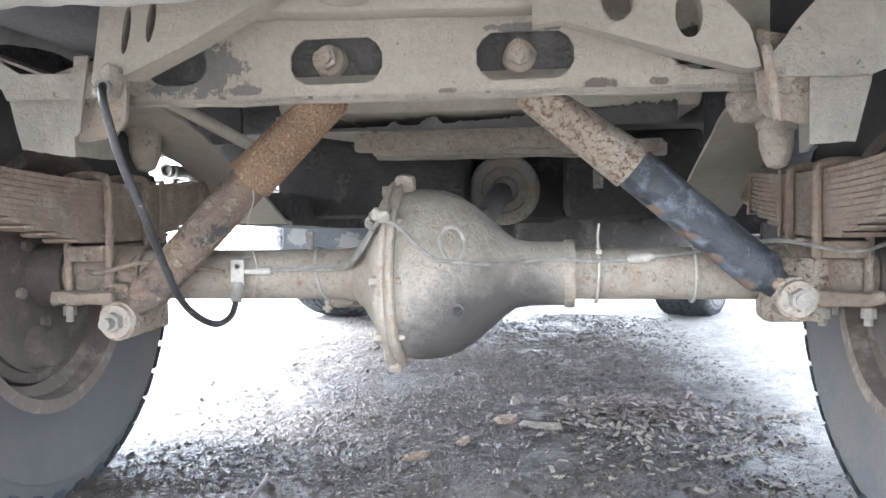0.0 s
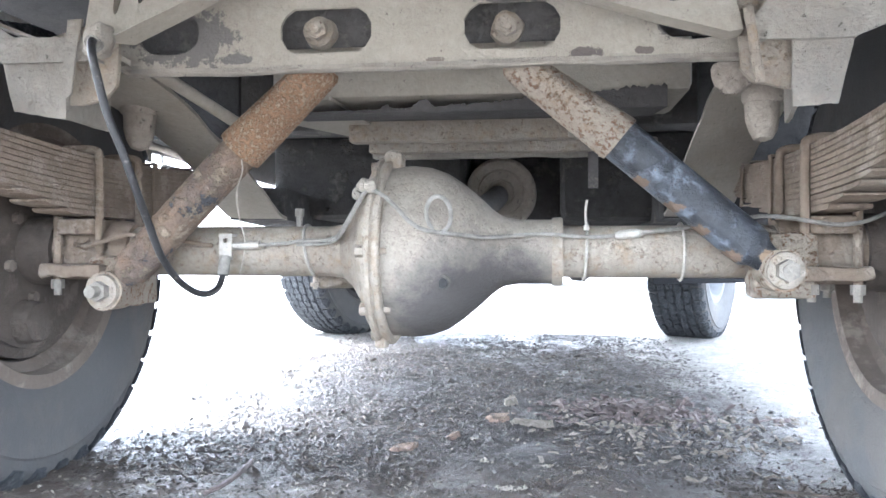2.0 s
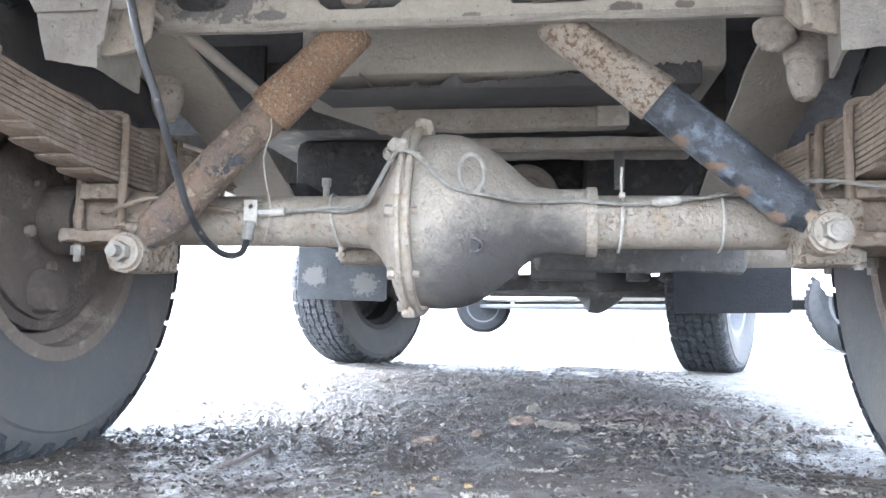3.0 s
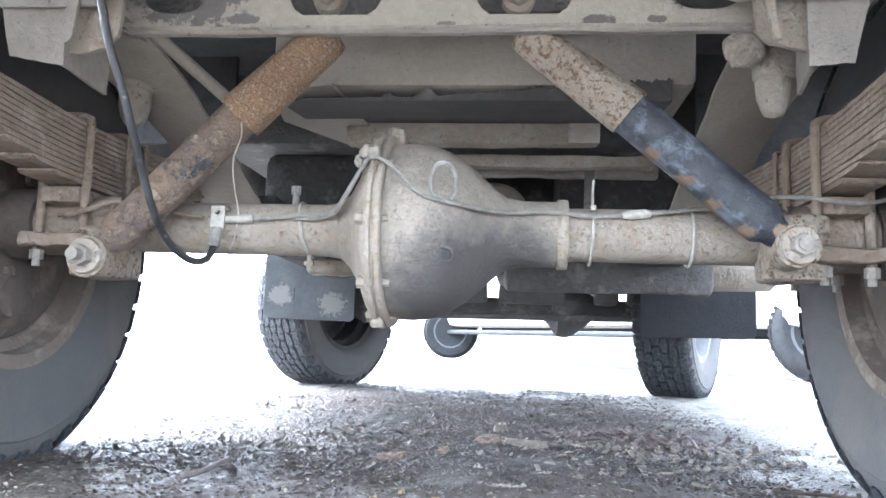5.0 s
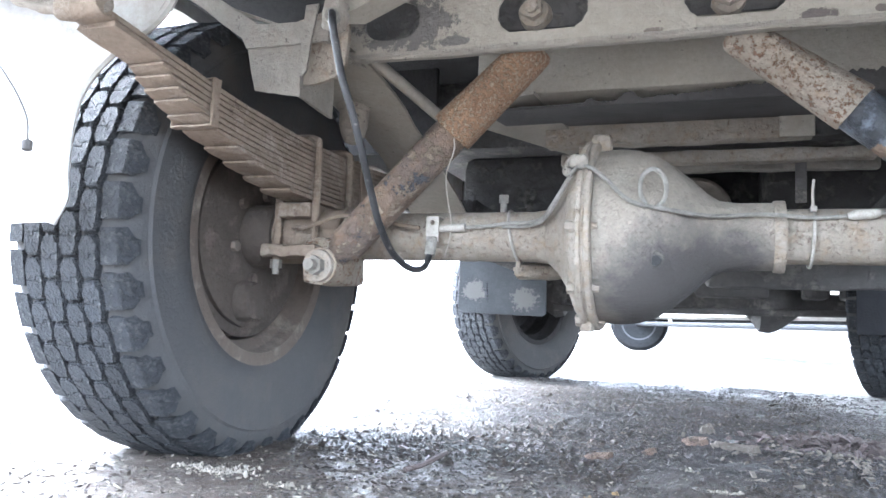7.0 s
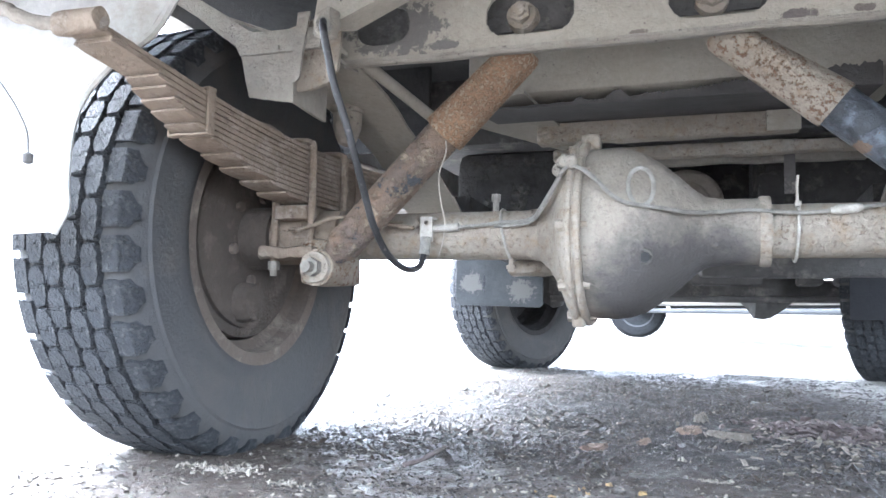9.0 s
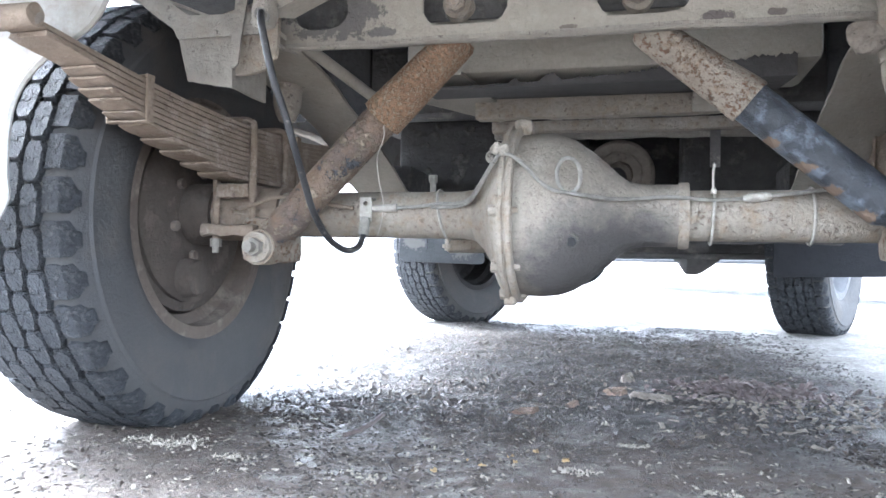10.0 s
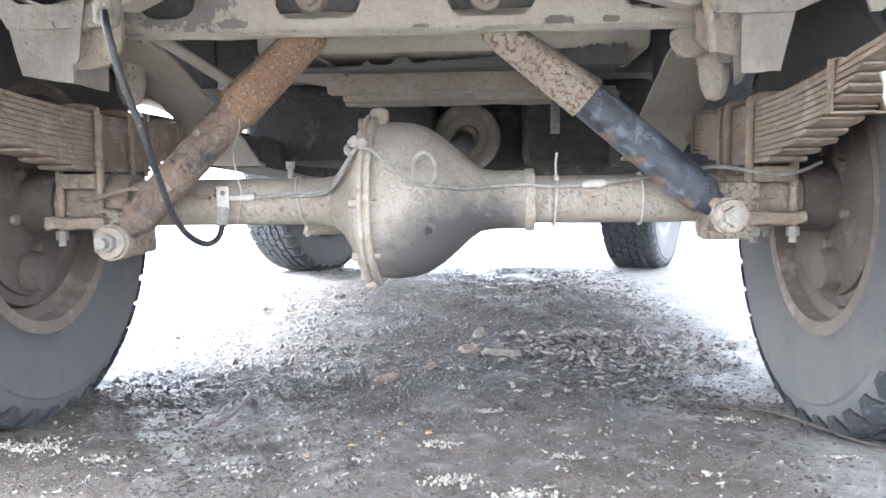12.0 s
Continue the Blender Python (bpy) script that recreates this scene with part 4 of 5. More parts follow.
part("tank_support", uneven_beam((-0.215, 0.30, 0.571), (0.262, 0.34, 0.612), 0.003, 1), M_AXLE, vehicle, "beige cross tube under the tank")
part("support_bracket", wobble(box((0.205, 0.292, 0.570), (0.262, 0.299, 0.66), 0.003), 0.001, 30), M_DUSTY, vehicle, "beige bracket on the cross tube")
part("floor_cross_tube", uneven_beam((-0.225, 0.52, 0.576), (0.40, 0.556, 0.603), 0.0035, 2), M_AXLE, vehicle, "caked floor cross tube")
part("floor_lip", uneven_beam((-0.235, 0.60, 0.572), (0.42, 0.63, 0.601), 0.0035, 3), M_CHIPPED, vehicle, "chipped lip under the floor")
bm = plate([(-0.30, 0.10), (-0.19, 0.08), (-0.155, 0.46), (-0.20, 0.50), (-0.33, 0.28)], lambda u, v: Vector((u, v, 0.612 - 0.03 * v)), Vector((0, 0, 0.006)))
part("tank_strap_plate", wobble(bm, 0.002, 18), M_DUSTY, vehicle, "dusty triangular support plate")
bm = rod((-0.41, -0.12, 0.628), (-0.335, 0.12, 0.560), 0.010)
part("stay_rod", bm, M_DUSTY, vehicle, "thin dusty stay rod")

# brake drum on the propeller shaft, gearbox
bm = lathe([(0.030, 0.03), (0.034, 0.004), (0.055, 0.0), (0.058, -0.008), (0.078, -0.012), (0.086, -0.008), (0.088, 0.0), (0.088, 0.07), (0.06, 0.075)], (0.053, 0.775, 0.505), (0, 1, 0), 48)
drum = part("transmission_brake_drum", bm, M_RAIL, vehicle, "dusty round transmission brake drum")
bm = rod((-0.008, 0.30, 0.385), (0.045, 0.78, 0.497), 0.027, seg=24)
part("propeller_shaft", bm, M_GRIME, vehicle, "grimy propeller shaft")
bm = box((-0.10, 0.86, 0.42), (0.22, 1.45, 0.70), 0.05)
part("gearbox", bm, M_DARKCAST, vehicle, "dark grimy gearbox casing")
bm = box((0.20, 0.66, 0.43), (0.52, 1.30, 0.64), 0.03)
part("battery_tray", bm, M_DARKCAST, vehicle, "dark box below the floor")
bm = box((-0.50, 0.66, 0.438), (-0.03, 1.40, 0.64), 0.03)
part("second_tank", bm, M_DARKCAST, vehicle, "dark grimy tank beside the gearbox")
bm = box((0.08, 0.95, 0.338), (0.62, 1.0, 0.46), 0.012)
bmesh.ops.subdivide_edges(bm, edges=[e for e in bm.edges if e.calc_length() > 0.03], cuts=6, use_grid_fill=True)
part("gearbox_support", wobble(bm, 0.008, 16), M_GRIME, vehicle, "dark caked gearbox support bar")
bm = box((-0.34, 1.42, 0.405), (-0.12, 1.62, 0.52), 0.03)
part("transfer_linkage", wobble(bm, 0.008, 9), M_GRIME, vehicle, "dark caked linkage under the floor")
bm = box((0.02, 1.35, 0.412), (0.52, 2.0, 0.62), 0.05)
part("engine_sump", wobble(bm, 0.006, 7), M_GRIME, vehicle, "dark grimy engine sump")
bm = box((0.258, 0.594, 0.50), (0.280, 0.598, 0.60), 0.001)
part("pipe_hanger", bm, M_OIL, vehicle, "dark vertical hanger strap")


# wheels
def tyre_mesh(radius=0.372, half=0.113, rim_r=0.205):
    k = radius / 0.372
    side = [(rim_r, 0.082), (rim_r + 0.010, 0.096), (0.235 * k, 0.106), (0.27 * k, half), (0.305 * k, half), (0.318 * k, half + 0.002), (0.322 * k, half - 0.002), (0.338 * k, half - 0.005),
            (0.351 * k, half - 0.014), (0.358 * k, half - 0.028)]
    prof = [(r, -x) for r, x in side] + [(0.361 * k, -0.04), (0.362 * k, 0.0), (0.361 * k, 0.04)] + [(r, x) for r, x in side[::-1]]
    return prof


def tread_rows():
    """(centre across, width, shift, radius) of the rows of hexagonal tread blocks."""
    return [(-0.0495, 0.0305, 0.0, 0.3695), (-0.0165, 0.0305, 0.5, 0.371), (0.0165, 0.0305, 0.0, 0.371), (0.0495, 0.0305, 0.5, 0.3695)]


def prism(bm, ring, z0, z1, grow=1.0):
    lo = [bm.verts.new((x * grow, y * grow, z0)) for x, y in ring]
    hi = [bm.verts.new((x, y, z1)) for x, y in ring]
    bm.faces.new(hi)
    for k in range(len(ring)):
        bm.faces.new((lo[k], lo[(k + 1) % len(ring)], hi[(k + 1) % len(ring)], hi[k]))


def block(width, pitch):
    """One hexagonal block with a sipe across its top; its length along y and its top along z."""
    bm = bmesh.new()
    w, L = width / 2, pitch * 0.468
    six = [(-w, -L * 0.60), (-w * 0.55, -L), (w * 0.65, -L * 0.97), (w, -L * 0.52), (w, L * 0.60), (w * 0.55, L), (-w * 0.65, L * 0.97), (-w, L * 0.52)]
    prism(bm, six, -0.014, -0.0026, 1.08)
    g = 0.0008
    prism(bm, [(-w * 0.95, -L * 0.57), (-w * 0.53, -L * 0.95), (w * 0.62, -L * 0.92), (w * 0.95, -L * 0.49), (w * 0.93, -g + 0.004), (w * 0.25, -g + 0.003), (w * 0.2, -g - 0.003), (-w * 0.93, -g - 0.002)], -0.0026, 0.0)
    prism(bm, [(-w * 0.93, g - 0.002), (w * 0.2 - 2 * g, g - 0.003), (w * 0.25 - 2 * g, g + 0.003), (w * 0.93, g + 0.004), (w * 0.95, L * 0.57), (w * 0.53, L * 0.95), (-w * 0.62, L * 0.92), (-w * 0.95, L * 0.49)], -0.0026, 0.0)
    bmesh.ops.recalc_face_normals(bm, faces=bm.faces[:])
    return bm


def shoulder(sgn, pitch):
    """One chunky lug that wraps from the tread over the shoulder; heights count from the wheel's centre."""
    bm = bmesh.new()
    prof = [(0.069, 0.352), (0.070, 0.3665), (0.096, 0.3645), (0.1065, 0.354), (0.1118, 0.343), (0.1125, 0.337), (0.106, 0.334)]
    L = pitch * 0.42
    a = [bm.verts.new((sgn * x, -L * (1.0 if z > 0.345 else 0.55), z)) for x, z in prof]
    b = [bm.verts.new((sgn * x, L * (0.92 if z > 0.345 else 0.25), z)) for x, z in prof]
    n = len(prof)
    bm.faces.new(a)
    bm.faces.new(b[::-1])
    for k in range(n):
        bm.faces.new((a[k], a[(k + 1) % n], b[(k + 1) % n], b[k]))
    bmesh.ops.recalc_face_normals(bm, faces=bm.faces[:])
    return bm


def wheel(at, turn, outward, pieces, m_rim=None, name="wheel", parent=None, label="", wide=1.0):
    """A tyre on a rim. wide: its width against the usual. outward: -1 or 1, the side of the hub's outer face. pieces: tread blocks as objects of their own."""
    m = Matrix.Translation(at) @ Matrix.Rotation(radians(turn), 4, "Z") @ Matrix.Diagonal((wide, 1, 1, 1))
    bm = lathe(tyre_mesh(), (0, 0, 0), (1, 0, 0), 72)
    dead = [f for f in bm.faces if len(f.verts) > 4]
    bmesh.ops.delete(bm, geom=dead, context="FACES_ONLY")
    for v in bm.verts:
        v.co = m @ v.co
    tyre = part("tyre", bm, M_RUBBER, parent or vehicle, label)
    count = 38
    pitch = 2 * math.pi * 0.37 / count
    kinds = [("tread_block", block(w, pitch), Matrix.Translation((x, 0, r)), shift) for x, w, shift, r in tread_rows()]
    kinds += [("shoulder_lug", shoulder(sgn, pitch), Matrix(), 0.25 if sgn > 0 else 0.75) for sgn in (-1, 1)]
    joined = bmesh.new()
    for name, bm, spot, shift in kinds:
        for f in bm.faces:
            f.smooth = False
        me = bpy.data.meshes.new(name)
        bm.to_mesh(me)
        bm.free()
        me.materials.append(M_TREAD)
        for k in range(count):
            q = m @ Matrix.Rotation(2 * math.pi * (k + shift) / count, 4, "X") @ spot
            if pieces:
                ob = new(name, me)
                ob.parent = tyre
                ob.matrix_world = q
            else:
                n0 = len(joined.verts)
                joined.from_mesh(me)
                joined.verts.ensure_lookup_table()
                for v in joined.verts[n0:]:
                    v.co = q @ v.co
    if pieces:
        joined.free()
    else:
        ob = part("tread", joined, M_TREAD, tyre, "blocky all-terrain tread")
        ob["kind"] = "stuff"
        for p in ob.data.polygons:
            p.use_smooth = False
    rim_m = m_rim or M_RIM
    # rim: barrel with flanges, disc towards the outside
    o = outward
    prof = [(0.192, -o * 0.092), (0.216, -o * 0.094), (0.219, -o * 0.088), (0.207, -o * 0.080), (0.198, -o * 0.062), (0.180, -o * 0.045), (0.178, o * 0.03), (0.196, o * 0.062), (0.206, o * 0.080), (0.218, o * 0.088),
            (0.216, o * 0.094), (0.190, o * 0.092), (0.172, o * 0.04), (0.16, o * 0.032), (0.14, o * 0.05), (0.085, o * 0.045), (0.06, o * 0.055), (0.001, o * 0.056)]
    inner = [(0.001, o * 0.048), (0.055, o * 0.048), (0.085, o * 0.038), (0.14, o * 0.043), (0.155, o * 0.026), (0.170, o * 0.024), (0.172, -o * 0.045), (0.188, -o * 0.062), (0.192, -o * 0.092)]
    bm = lathe(prof + inner, (0, 0, 0), (1, 0, 0), 56)
    bmesh.ops.delete(bm, geom=[f for f in bm.faces if len(f.verts) > 4], context="FACES_ONLY")
    for v in bm.verts:
        v.co = m @ v.co
    rim = part("wheel_rim", bm, rim_m, parent or vehicle, "steel wheel rim")
    bm = lathe([(0.001, o * 0.10), (0.032, o * 0.098), (0.040, o * 0.09), (0.042, o * 0.05)], (0, 0, 0), (1, 0, 0), 32)
    for v in bm.verts:
        v.co = m @ v.co
    part("hub", bm, rim_m, rim)
    for k in range(5):
        a = 2 * math.pi * k / 5
        c = Vector((0, math.cos(a) * 0.07, math.sin(a) * 0.07))
        bm = rod(c + Vector((o * 0.04, 0, 0)), c + Vector((o * 0.068, 0, 0)), 0.012, seg=6)
        for v in bm.verts:
            v.co = m @ v.co
        part("wheel_nut", bm, M_NUT, rim)
    return tyre, rim


WHEEL_X = 0.724
for side in (-1, 1):
    tyre, rim = wheel((side * WHEEL_X, 0.0, 0.350), 0.0, side, side < 0, wide=0.94, label="dusty black tyre with a chunky block tread")
    # brake backing plate, drum and wheel cylinder on the inner side
    bm = lathe([(0.05, side * 0.0), (0.15, side * 0.0), (0.158, side * 0.004), (0.158, side * 0.030), (0.150, side * 0.034), (0.05, side * 0.036)], (side * 0.655, 0, AXLE_Z), (1, 0, 0), 48)
    plate_ob = part("brake_backing_plate", wobble(bm, 0.001, 25), M_HUB, vehicle, "muddy brake backing plate")
    bm = rod((side * 0.60, 0, AXLE_Z), (side * 0.66, 0, AXLE_Z), 0.055, seg=28)
    part("bearing_housing", bm, M_HUB, plate_ob)
    bm = lathe([(0.004, 0.0), (0.03, 0.003), (0.034, 0.012), (0.038, 0.05)], (side * 0.628, -0.03, 0.245), (side, 0, 0), 24)
    part("cylinder_boss", wobble(bm, 0.003, 40), M_HUB, plate_ob, "round muddy boss")
    for k in range(6):
        a = 2 * math.pi * (k + 0.3) / 6
        bm = rod((side * 0.646, 0.075 * math.cos(a), AXLE_Z + 0.075 * math.sin(a)), (side * 0.656, 0.075 * math.cos(a), AXLE_Z + 0.075 * math.sin(a)), 0.009, seg=6)
        part("plate_bolt", bm, M_RIM, plate_ob)
    bm = lathe([(0.165, 0.0), (0.174, side * 0.004), (0.174, side * 0.05), (0.165, side * 0.052)], (side * 0.668, 0, AXLE_Z), (1, 0, 0), 48)
    part("brake_drum", bm, M_HUB, vehicle, "muddy steel brake drum")

for at, side in (((-0.715, 2.27, 0.355), -1), ((0.805, 2.33, 0.355), 1)):
    # the left rim's inside gets its shade from the near-black colour
    wheel(at, -24.0, side, False, M_SILVER if side > 0 else M_SHADE_DARK, label="dusty front tyre turned in full lock")

# front axle with its differential, tie rod and springs
bm = lathe([(0.036, -0.75), (0.036, -0.02), (0.045, 0.02), (0.08, 0.06), (0.125, 0.09), (0.13, 0.13), (0.12, 0.16), (0.085, 0.21), (0.05, 0.25), (0.036, 0.28), (0.036, 0.53)], (0.185, 2.305, 0.36), (1, 0.04, 0), 36)
front_axle = part("front_axle", bm, M_GRIME, vehicle, "dark grimy front axle")
bm = rod((-0.55, 2.16, 0.305), (0.66, 2.20, 0.315), 0.014)
part("tie_rod", bm, M_GRIME, front_axle)
for s in (-1, 1):
    bm = lathe([(0.05, 0), (0.085, 0.02), (0.095, 0.06), (0.07, 0.10)], (s * 0.56 + 0.055, 2.30, 0.36), (s, 0, 0), 28)
    part("steering_knuckle", bm, M_GRIME, front_axle)
    bm = box((s * 0.43 - 0.03 + 0.055, 1.75, 0.425), (s * 0.43 + 0.03 + 0.055, 2.85, 0.49), 0.006)
    part("front_spring", bm, M_GRIME, vehicle, "dark front leaf spring")

for lo, hi in ((-0.30, -0.02), (0.03, 0.305), (0.425, 0.52), (0.562, 0.70)):
    bm = box((lo, 2.10, 0.365), (hi, 2.22, 0.47), 0.015)
    part("spring_saddle", wobble(bm, 0.006, 11), M_GRIME, front_axle)

# mudflaps behind the front wheels
bm = plate([(-0.895, 0.70), (-0.895, 0.285), (-0.875, 0.268), (-0.545, 0.262), (-0.530, 0.275), (-0.530, 0.40), (-0.56, 0.70)], lambda u, v: Vector((u, 1.90, v)), Vector((0, 0.008, 0)))
part("mudflap", bm, M_FLAP, vehicle, "grey rubber mudflap with pale mud patches")
bm = plate([(0.575, 0.70), (0.575, 0.236), (0.99, 0.245), (1.0, 0.26), (1.0, 0.70)], lambda u, v: Vector((u, 1.90, v)), Vector((0, 0.008, 0)))
part("mudflap", bm, M_DARKFLAP, vehicle, "black rubber mudflap")

# exhaust silencer under the floor
bm = lathe([(0.02, -0.32), (0.075, -0.30), (0.088, -0.28), (0.090, 0.0), (0.088, 0.28), (0.075, 0.30), (0.02, 0.32)], (0, 0, 0), (1, 0, 0), 36)
for v in bm.verts:
    v.co = Vector((0.665 + v.co.x * 0.62, 1.22 + v.co.y * 1.1, 0.452 + v.co.z * 0.92))
silencer = part("exhaust_silencer", wobble(bm, 0.004, 9), M_RAIL, vehicle, "dusty beige flat exhaust silencer")
bm = lathe([(0.086, -0.005), (0.0895, -0.004), (0.0895, 0.004), (0.086, 0.005)], (0, 0, 0), (1, 0, 0), 36)
for v in bm.verts:
    v.co = Vector((0.515 + v.co.x, 1.22 + v.co.y * 1.1, 0.452 + v.co.z * 0.92))
part("seam", bm, M_RAIL, silencer)
bm = sweep([(0.52, 1.2, 0.425), (0.42, 1.15, 0.405), (0.30, 1.3, 0.41), (0.25, 1.7, 0.45)], 0.026, 12, 6)
part("exhaust_pipe", bm, M_RAIL, silencer)
bm = plate([(0.28, 1.05), (0.55, 0.95), (0.60, 1.10), (0.30, 1.25)], lambda u, v: Vector((u, v, 0.378 + (u - 0.28) * 0.05)), Vector((0, 0, 0.004)))
part("heat_shield", wobble(bm, 0.004, 12), M_RAIL, silencer)


# rear corner panels of the body behind the wheels
def corner_panel():
    arch = [(-0.47, 0.625), (-0.494, 0.596), (-0.521, 0.560), (-0.583, 0.526), (-0.621, 0.489), (-0.637, 0.446), (-0.640, 0.382), (-0.637, 0.353), (-0.654, 0.323), (-0.80, 0.318), (-0.875, 0.33)]
    outline = arch + [(-0.89, 0.88), (-0.45, 0.88)]
    bm = plate(outline, lambda u, v: Vector((u, -0.45 - 0.10 * max(0.0, abs(u) - 0.7), v)), Vector((0, -0.006, 0)))
    panel = part("corner_panel", bm, M_PANEL, vehicle, "pale dusty body corner panel behind the wheel")
    bm = sweep([Vector((u, -0.45, v)) for u, v in arch[:9]], 0.006, 8, 3)
    part("arch_lip", bm, M_PANEL, panel)
    bm = plate([(0.512, 0.493), (0.516, 0.480), (0.515, 0.468), (0.522, 0.452), (0.540, 0.438), (0.62, 0.425), (0.86, 0.42), (0.86, 0.52), (0.60, 0.505), (0.54, 0.497)],
               lambda u, v: Vector((u, -0.46, v)), Vector((0, -0.006, 0)))
    part("corner_flap", wobble(bm, 0.002, 30), M_PANEL, vehicle, "torn pale flap behind the wheel")


corner_panel()
bm = plate([(0.575, 0.72), (0.580, 0.659), (0.600, 0.597), (0.612, 0.597), (0.66, 0.64), (0.75, 0.66), (0.75, 0.80), (0.575, 0.80)], lambda u, v: Vector((u, -0.25, v)), Vector((0, 0.006, 0)))
part("arch_panel", wobble(bm, 0.002, 20), M_DUSTY, vehicle, "dusty beige sheet above the spring")
bm = sweep([(-0.748, -0.50, 0.60), (-0.728, -0.50, 0.544), (-0.706, -0.50, 0.51), (-0.686, -0.50, 0.487), (-0.668, -0.50, 0.465), (-0.651, -0.50, 0.437), (-0.647, -0.50, 0.412)], 0.0012, 6, 6)
lamp_wire = part("lamp_wire", bm, M_GRIME, vehicle, "thin dangling wire")
bm = lathe([(0.002, 0.0), (0.006, 0.002), (0.006, 0.012), (0.002, 0.014)], (-0.647, -0.50, 0.398), (0, 0, 1), 12)
part("wire_end", bm, M_GRIME, lamp_wire)

# hoses, pipes and ties
bm = sweep([(-0.362, -0.318, 0.600), (-0.353, -0.338, 0.598), (-0.345, -0.350, 0.580), (-0.343, -0.345, 0.560), (-0.337, -0.332, 0.515), (-0.330, -0.310, 0.472), (-0.328, -0.283, 0.430), (-0.330, -0.245, 0.385),
            (-0.329, -0.218, 0.350), (-0.330, -0.165, 0.316), (-0.318, -0.125, 0.2975), (-0.312, -0.085, 0.303), (-0.311, -0.066, 0.325), (-0.3115, -0.060, 0.345)], 0.0049, 12, 6)
hose = part("brake_hose", bm, M_HOSE, vehicle, "black rubber brake hose hanging in a loop")
part("hose_fitting", rod((-0.311, -0.066, 0.322), (-0.3115, -0.058, 0.350), 0.0085, seg=12), M_PIPE, hose)
part("hose_fitting", rod((-0.366, -0.306, 0.602), (-0.357, -0.331, 0.599), 0.009, seg=12), M_PIPE, hose)
bm = plate([(-0.3235, 0.345), (-0.3035, 0.345), (-0.3035, 0.384), (-0.3235, 0.384)], lambda u, v: Vector((u, -0.052, v)), Vector((0, 0.004, 0)), [oval(-0.3135, 0.374, 0.008, 0.008, 14, 2)])
box((-0.3235, -0.050, 0.380), (-0.3035, -0.010, 0.384), 0.001, bm)
part("pipe_bracket", bm, M_TIE, rear_axle, "pale folded bracket with a hole")
bm = rod((-0.303, -0.046, 0.366), (-0.288, -0.046, 0.366), 0.006, seg=6)
rod((-0.288, -0.046, 0.366), (-0.262, -0.046, 0.3675), 0.0064, seg=12, bm=bm)
part("pipe_union", bm, M_TIE, rear_axle)
bm = sweep([(-0.262, -0.046, 0.367), (-0.22, -0.046, 0.370), (-0.193, -0.045, 0.374), (-0.165, -0.046, 0.374), (-0.141, -0.055, 0.380), (-0.125, -0.075, 0.393), (-0.105, -0.100, 0.414), (-0.088, -0.118, 0.434), (-0.075, -0.125, 0.442),
            (-0.056, -0.125, 0.434), (-0.038, -0.128, 0.418), (-0.020, -0.128, 0.399), (-0.002, -0.127, 0.388), (0.018, -0.122, 0.384)], 0.0029, 8, 5)
part("brake_pipe", bm, M_PIPE, rear_axle, "dusty metal brake pipe")
bm = sweep([(-0.205, -0.044, 0.368), (-0.165, -0.049, 0.369), (-0.141, -0.060, 0.3745), (-0.124, -0.080, 0.388), (-0.106, -0.104, 0.4075), (-0.090, -0.122, 0.428)], 0.0027, 8, 5)
part("brake_pipe", bm, M_PIPE, rear_axle, "second dusty pipe twisted beside the first")
c = Vector((0.020, -0.114, 0.4085))
bm = sweep([c + Vector((math.sin(a) * 0.0168, 0.010 - 0.012 * math.sin(a * 0.5) - 0.35 * math.cos(a) * -0.021 - 0.012, -math.cos(a) * 0.0235)) for a in [2 * math.pi * k / 16 for k in range(17)]], 0.0030, 8, 3)
part("pipe_coil", bm, M_PIPE, rear_axle, "coiled loop of brake pipe")
bm = sweep([(0.018, -0.122, 0.384), (0.045, -0.108, 0.381), (0.077, -0.084, 0.378), (0.11, -0.058, 0.380), (0.162, -0.049, 0.383), (0.222, -0.041, 0.379), (0.262, -0.040, 0.381)], 0.0028, 8, 6)
part("brake_pipe", bm, M_PIPE, rear_axle)
bm = rod((0.262, -0.041, 0.381), (0.270, -0.041, 0.382), 0.004, 0.0068, seg=12)
rod((0.270, -0.041, 0.382), (0.293, -0.041, 0.384), 0.0068, seg=12, bm=bm)
rod((0.293, -0.041, 0.384), (0.300, -0.041, 0.385), 0.0068, 0.004, seg=12, bm=bm)
part("cable_joint", bm, M_TIE, rear_axle, "pale pipe union")
bm = sweep([(0.300, -0.041, 0.385), (0.33, -0.040, 0.388), (0.358, -0.038, 0.392), (0.40, -0.03, 0.397), (0.44, -0.045, 0.405), (0.47, -0.06, 0.407), (0.505, -0.085, 0.400), (0.54, -0.092, 0.394), (0.58, -0.08, 0.398), (0.62, -0.06, 0.412)], 0.0029, 8, 6)
part("brake_pipe", bm, M_PIPE, rear_axle)


def tie(x, r, tail, lean=0.0, mat=None, dent=0.0):
    """A plastic tie round the axle tube, with its free end standing up."""
    n = 28
    pts = [(x + lean * math.cos(2 * math.pi * k / n), r * math.sin(2 * math.pi * k / n), AXLE_Z + r * math.cos(2 * math.pi * k / n)) for k in range(n + 1)]
    bm = sweep(pts, 0.0024, 6, 1)
    if tail:
        sweep([(x, -0.030, AXLE_Z + r * 0.75), (x - 0.001, -0.032, AXLE_Z + r + 0.015), (x + 0.001, -0.03, AXLE_Z + r + tail)], 0.002, 6, 3, bm)
        box((x - 0.004, -0.040, AXLE_Z + r * 0.72), (x + 0.004, -0.028, AXLE_Z + r * 0.72 + 0.007), 0.001, bm)
    part("cable_tie", bm, mat or M_TIE, rear_axle, "weathered pale cable tie")


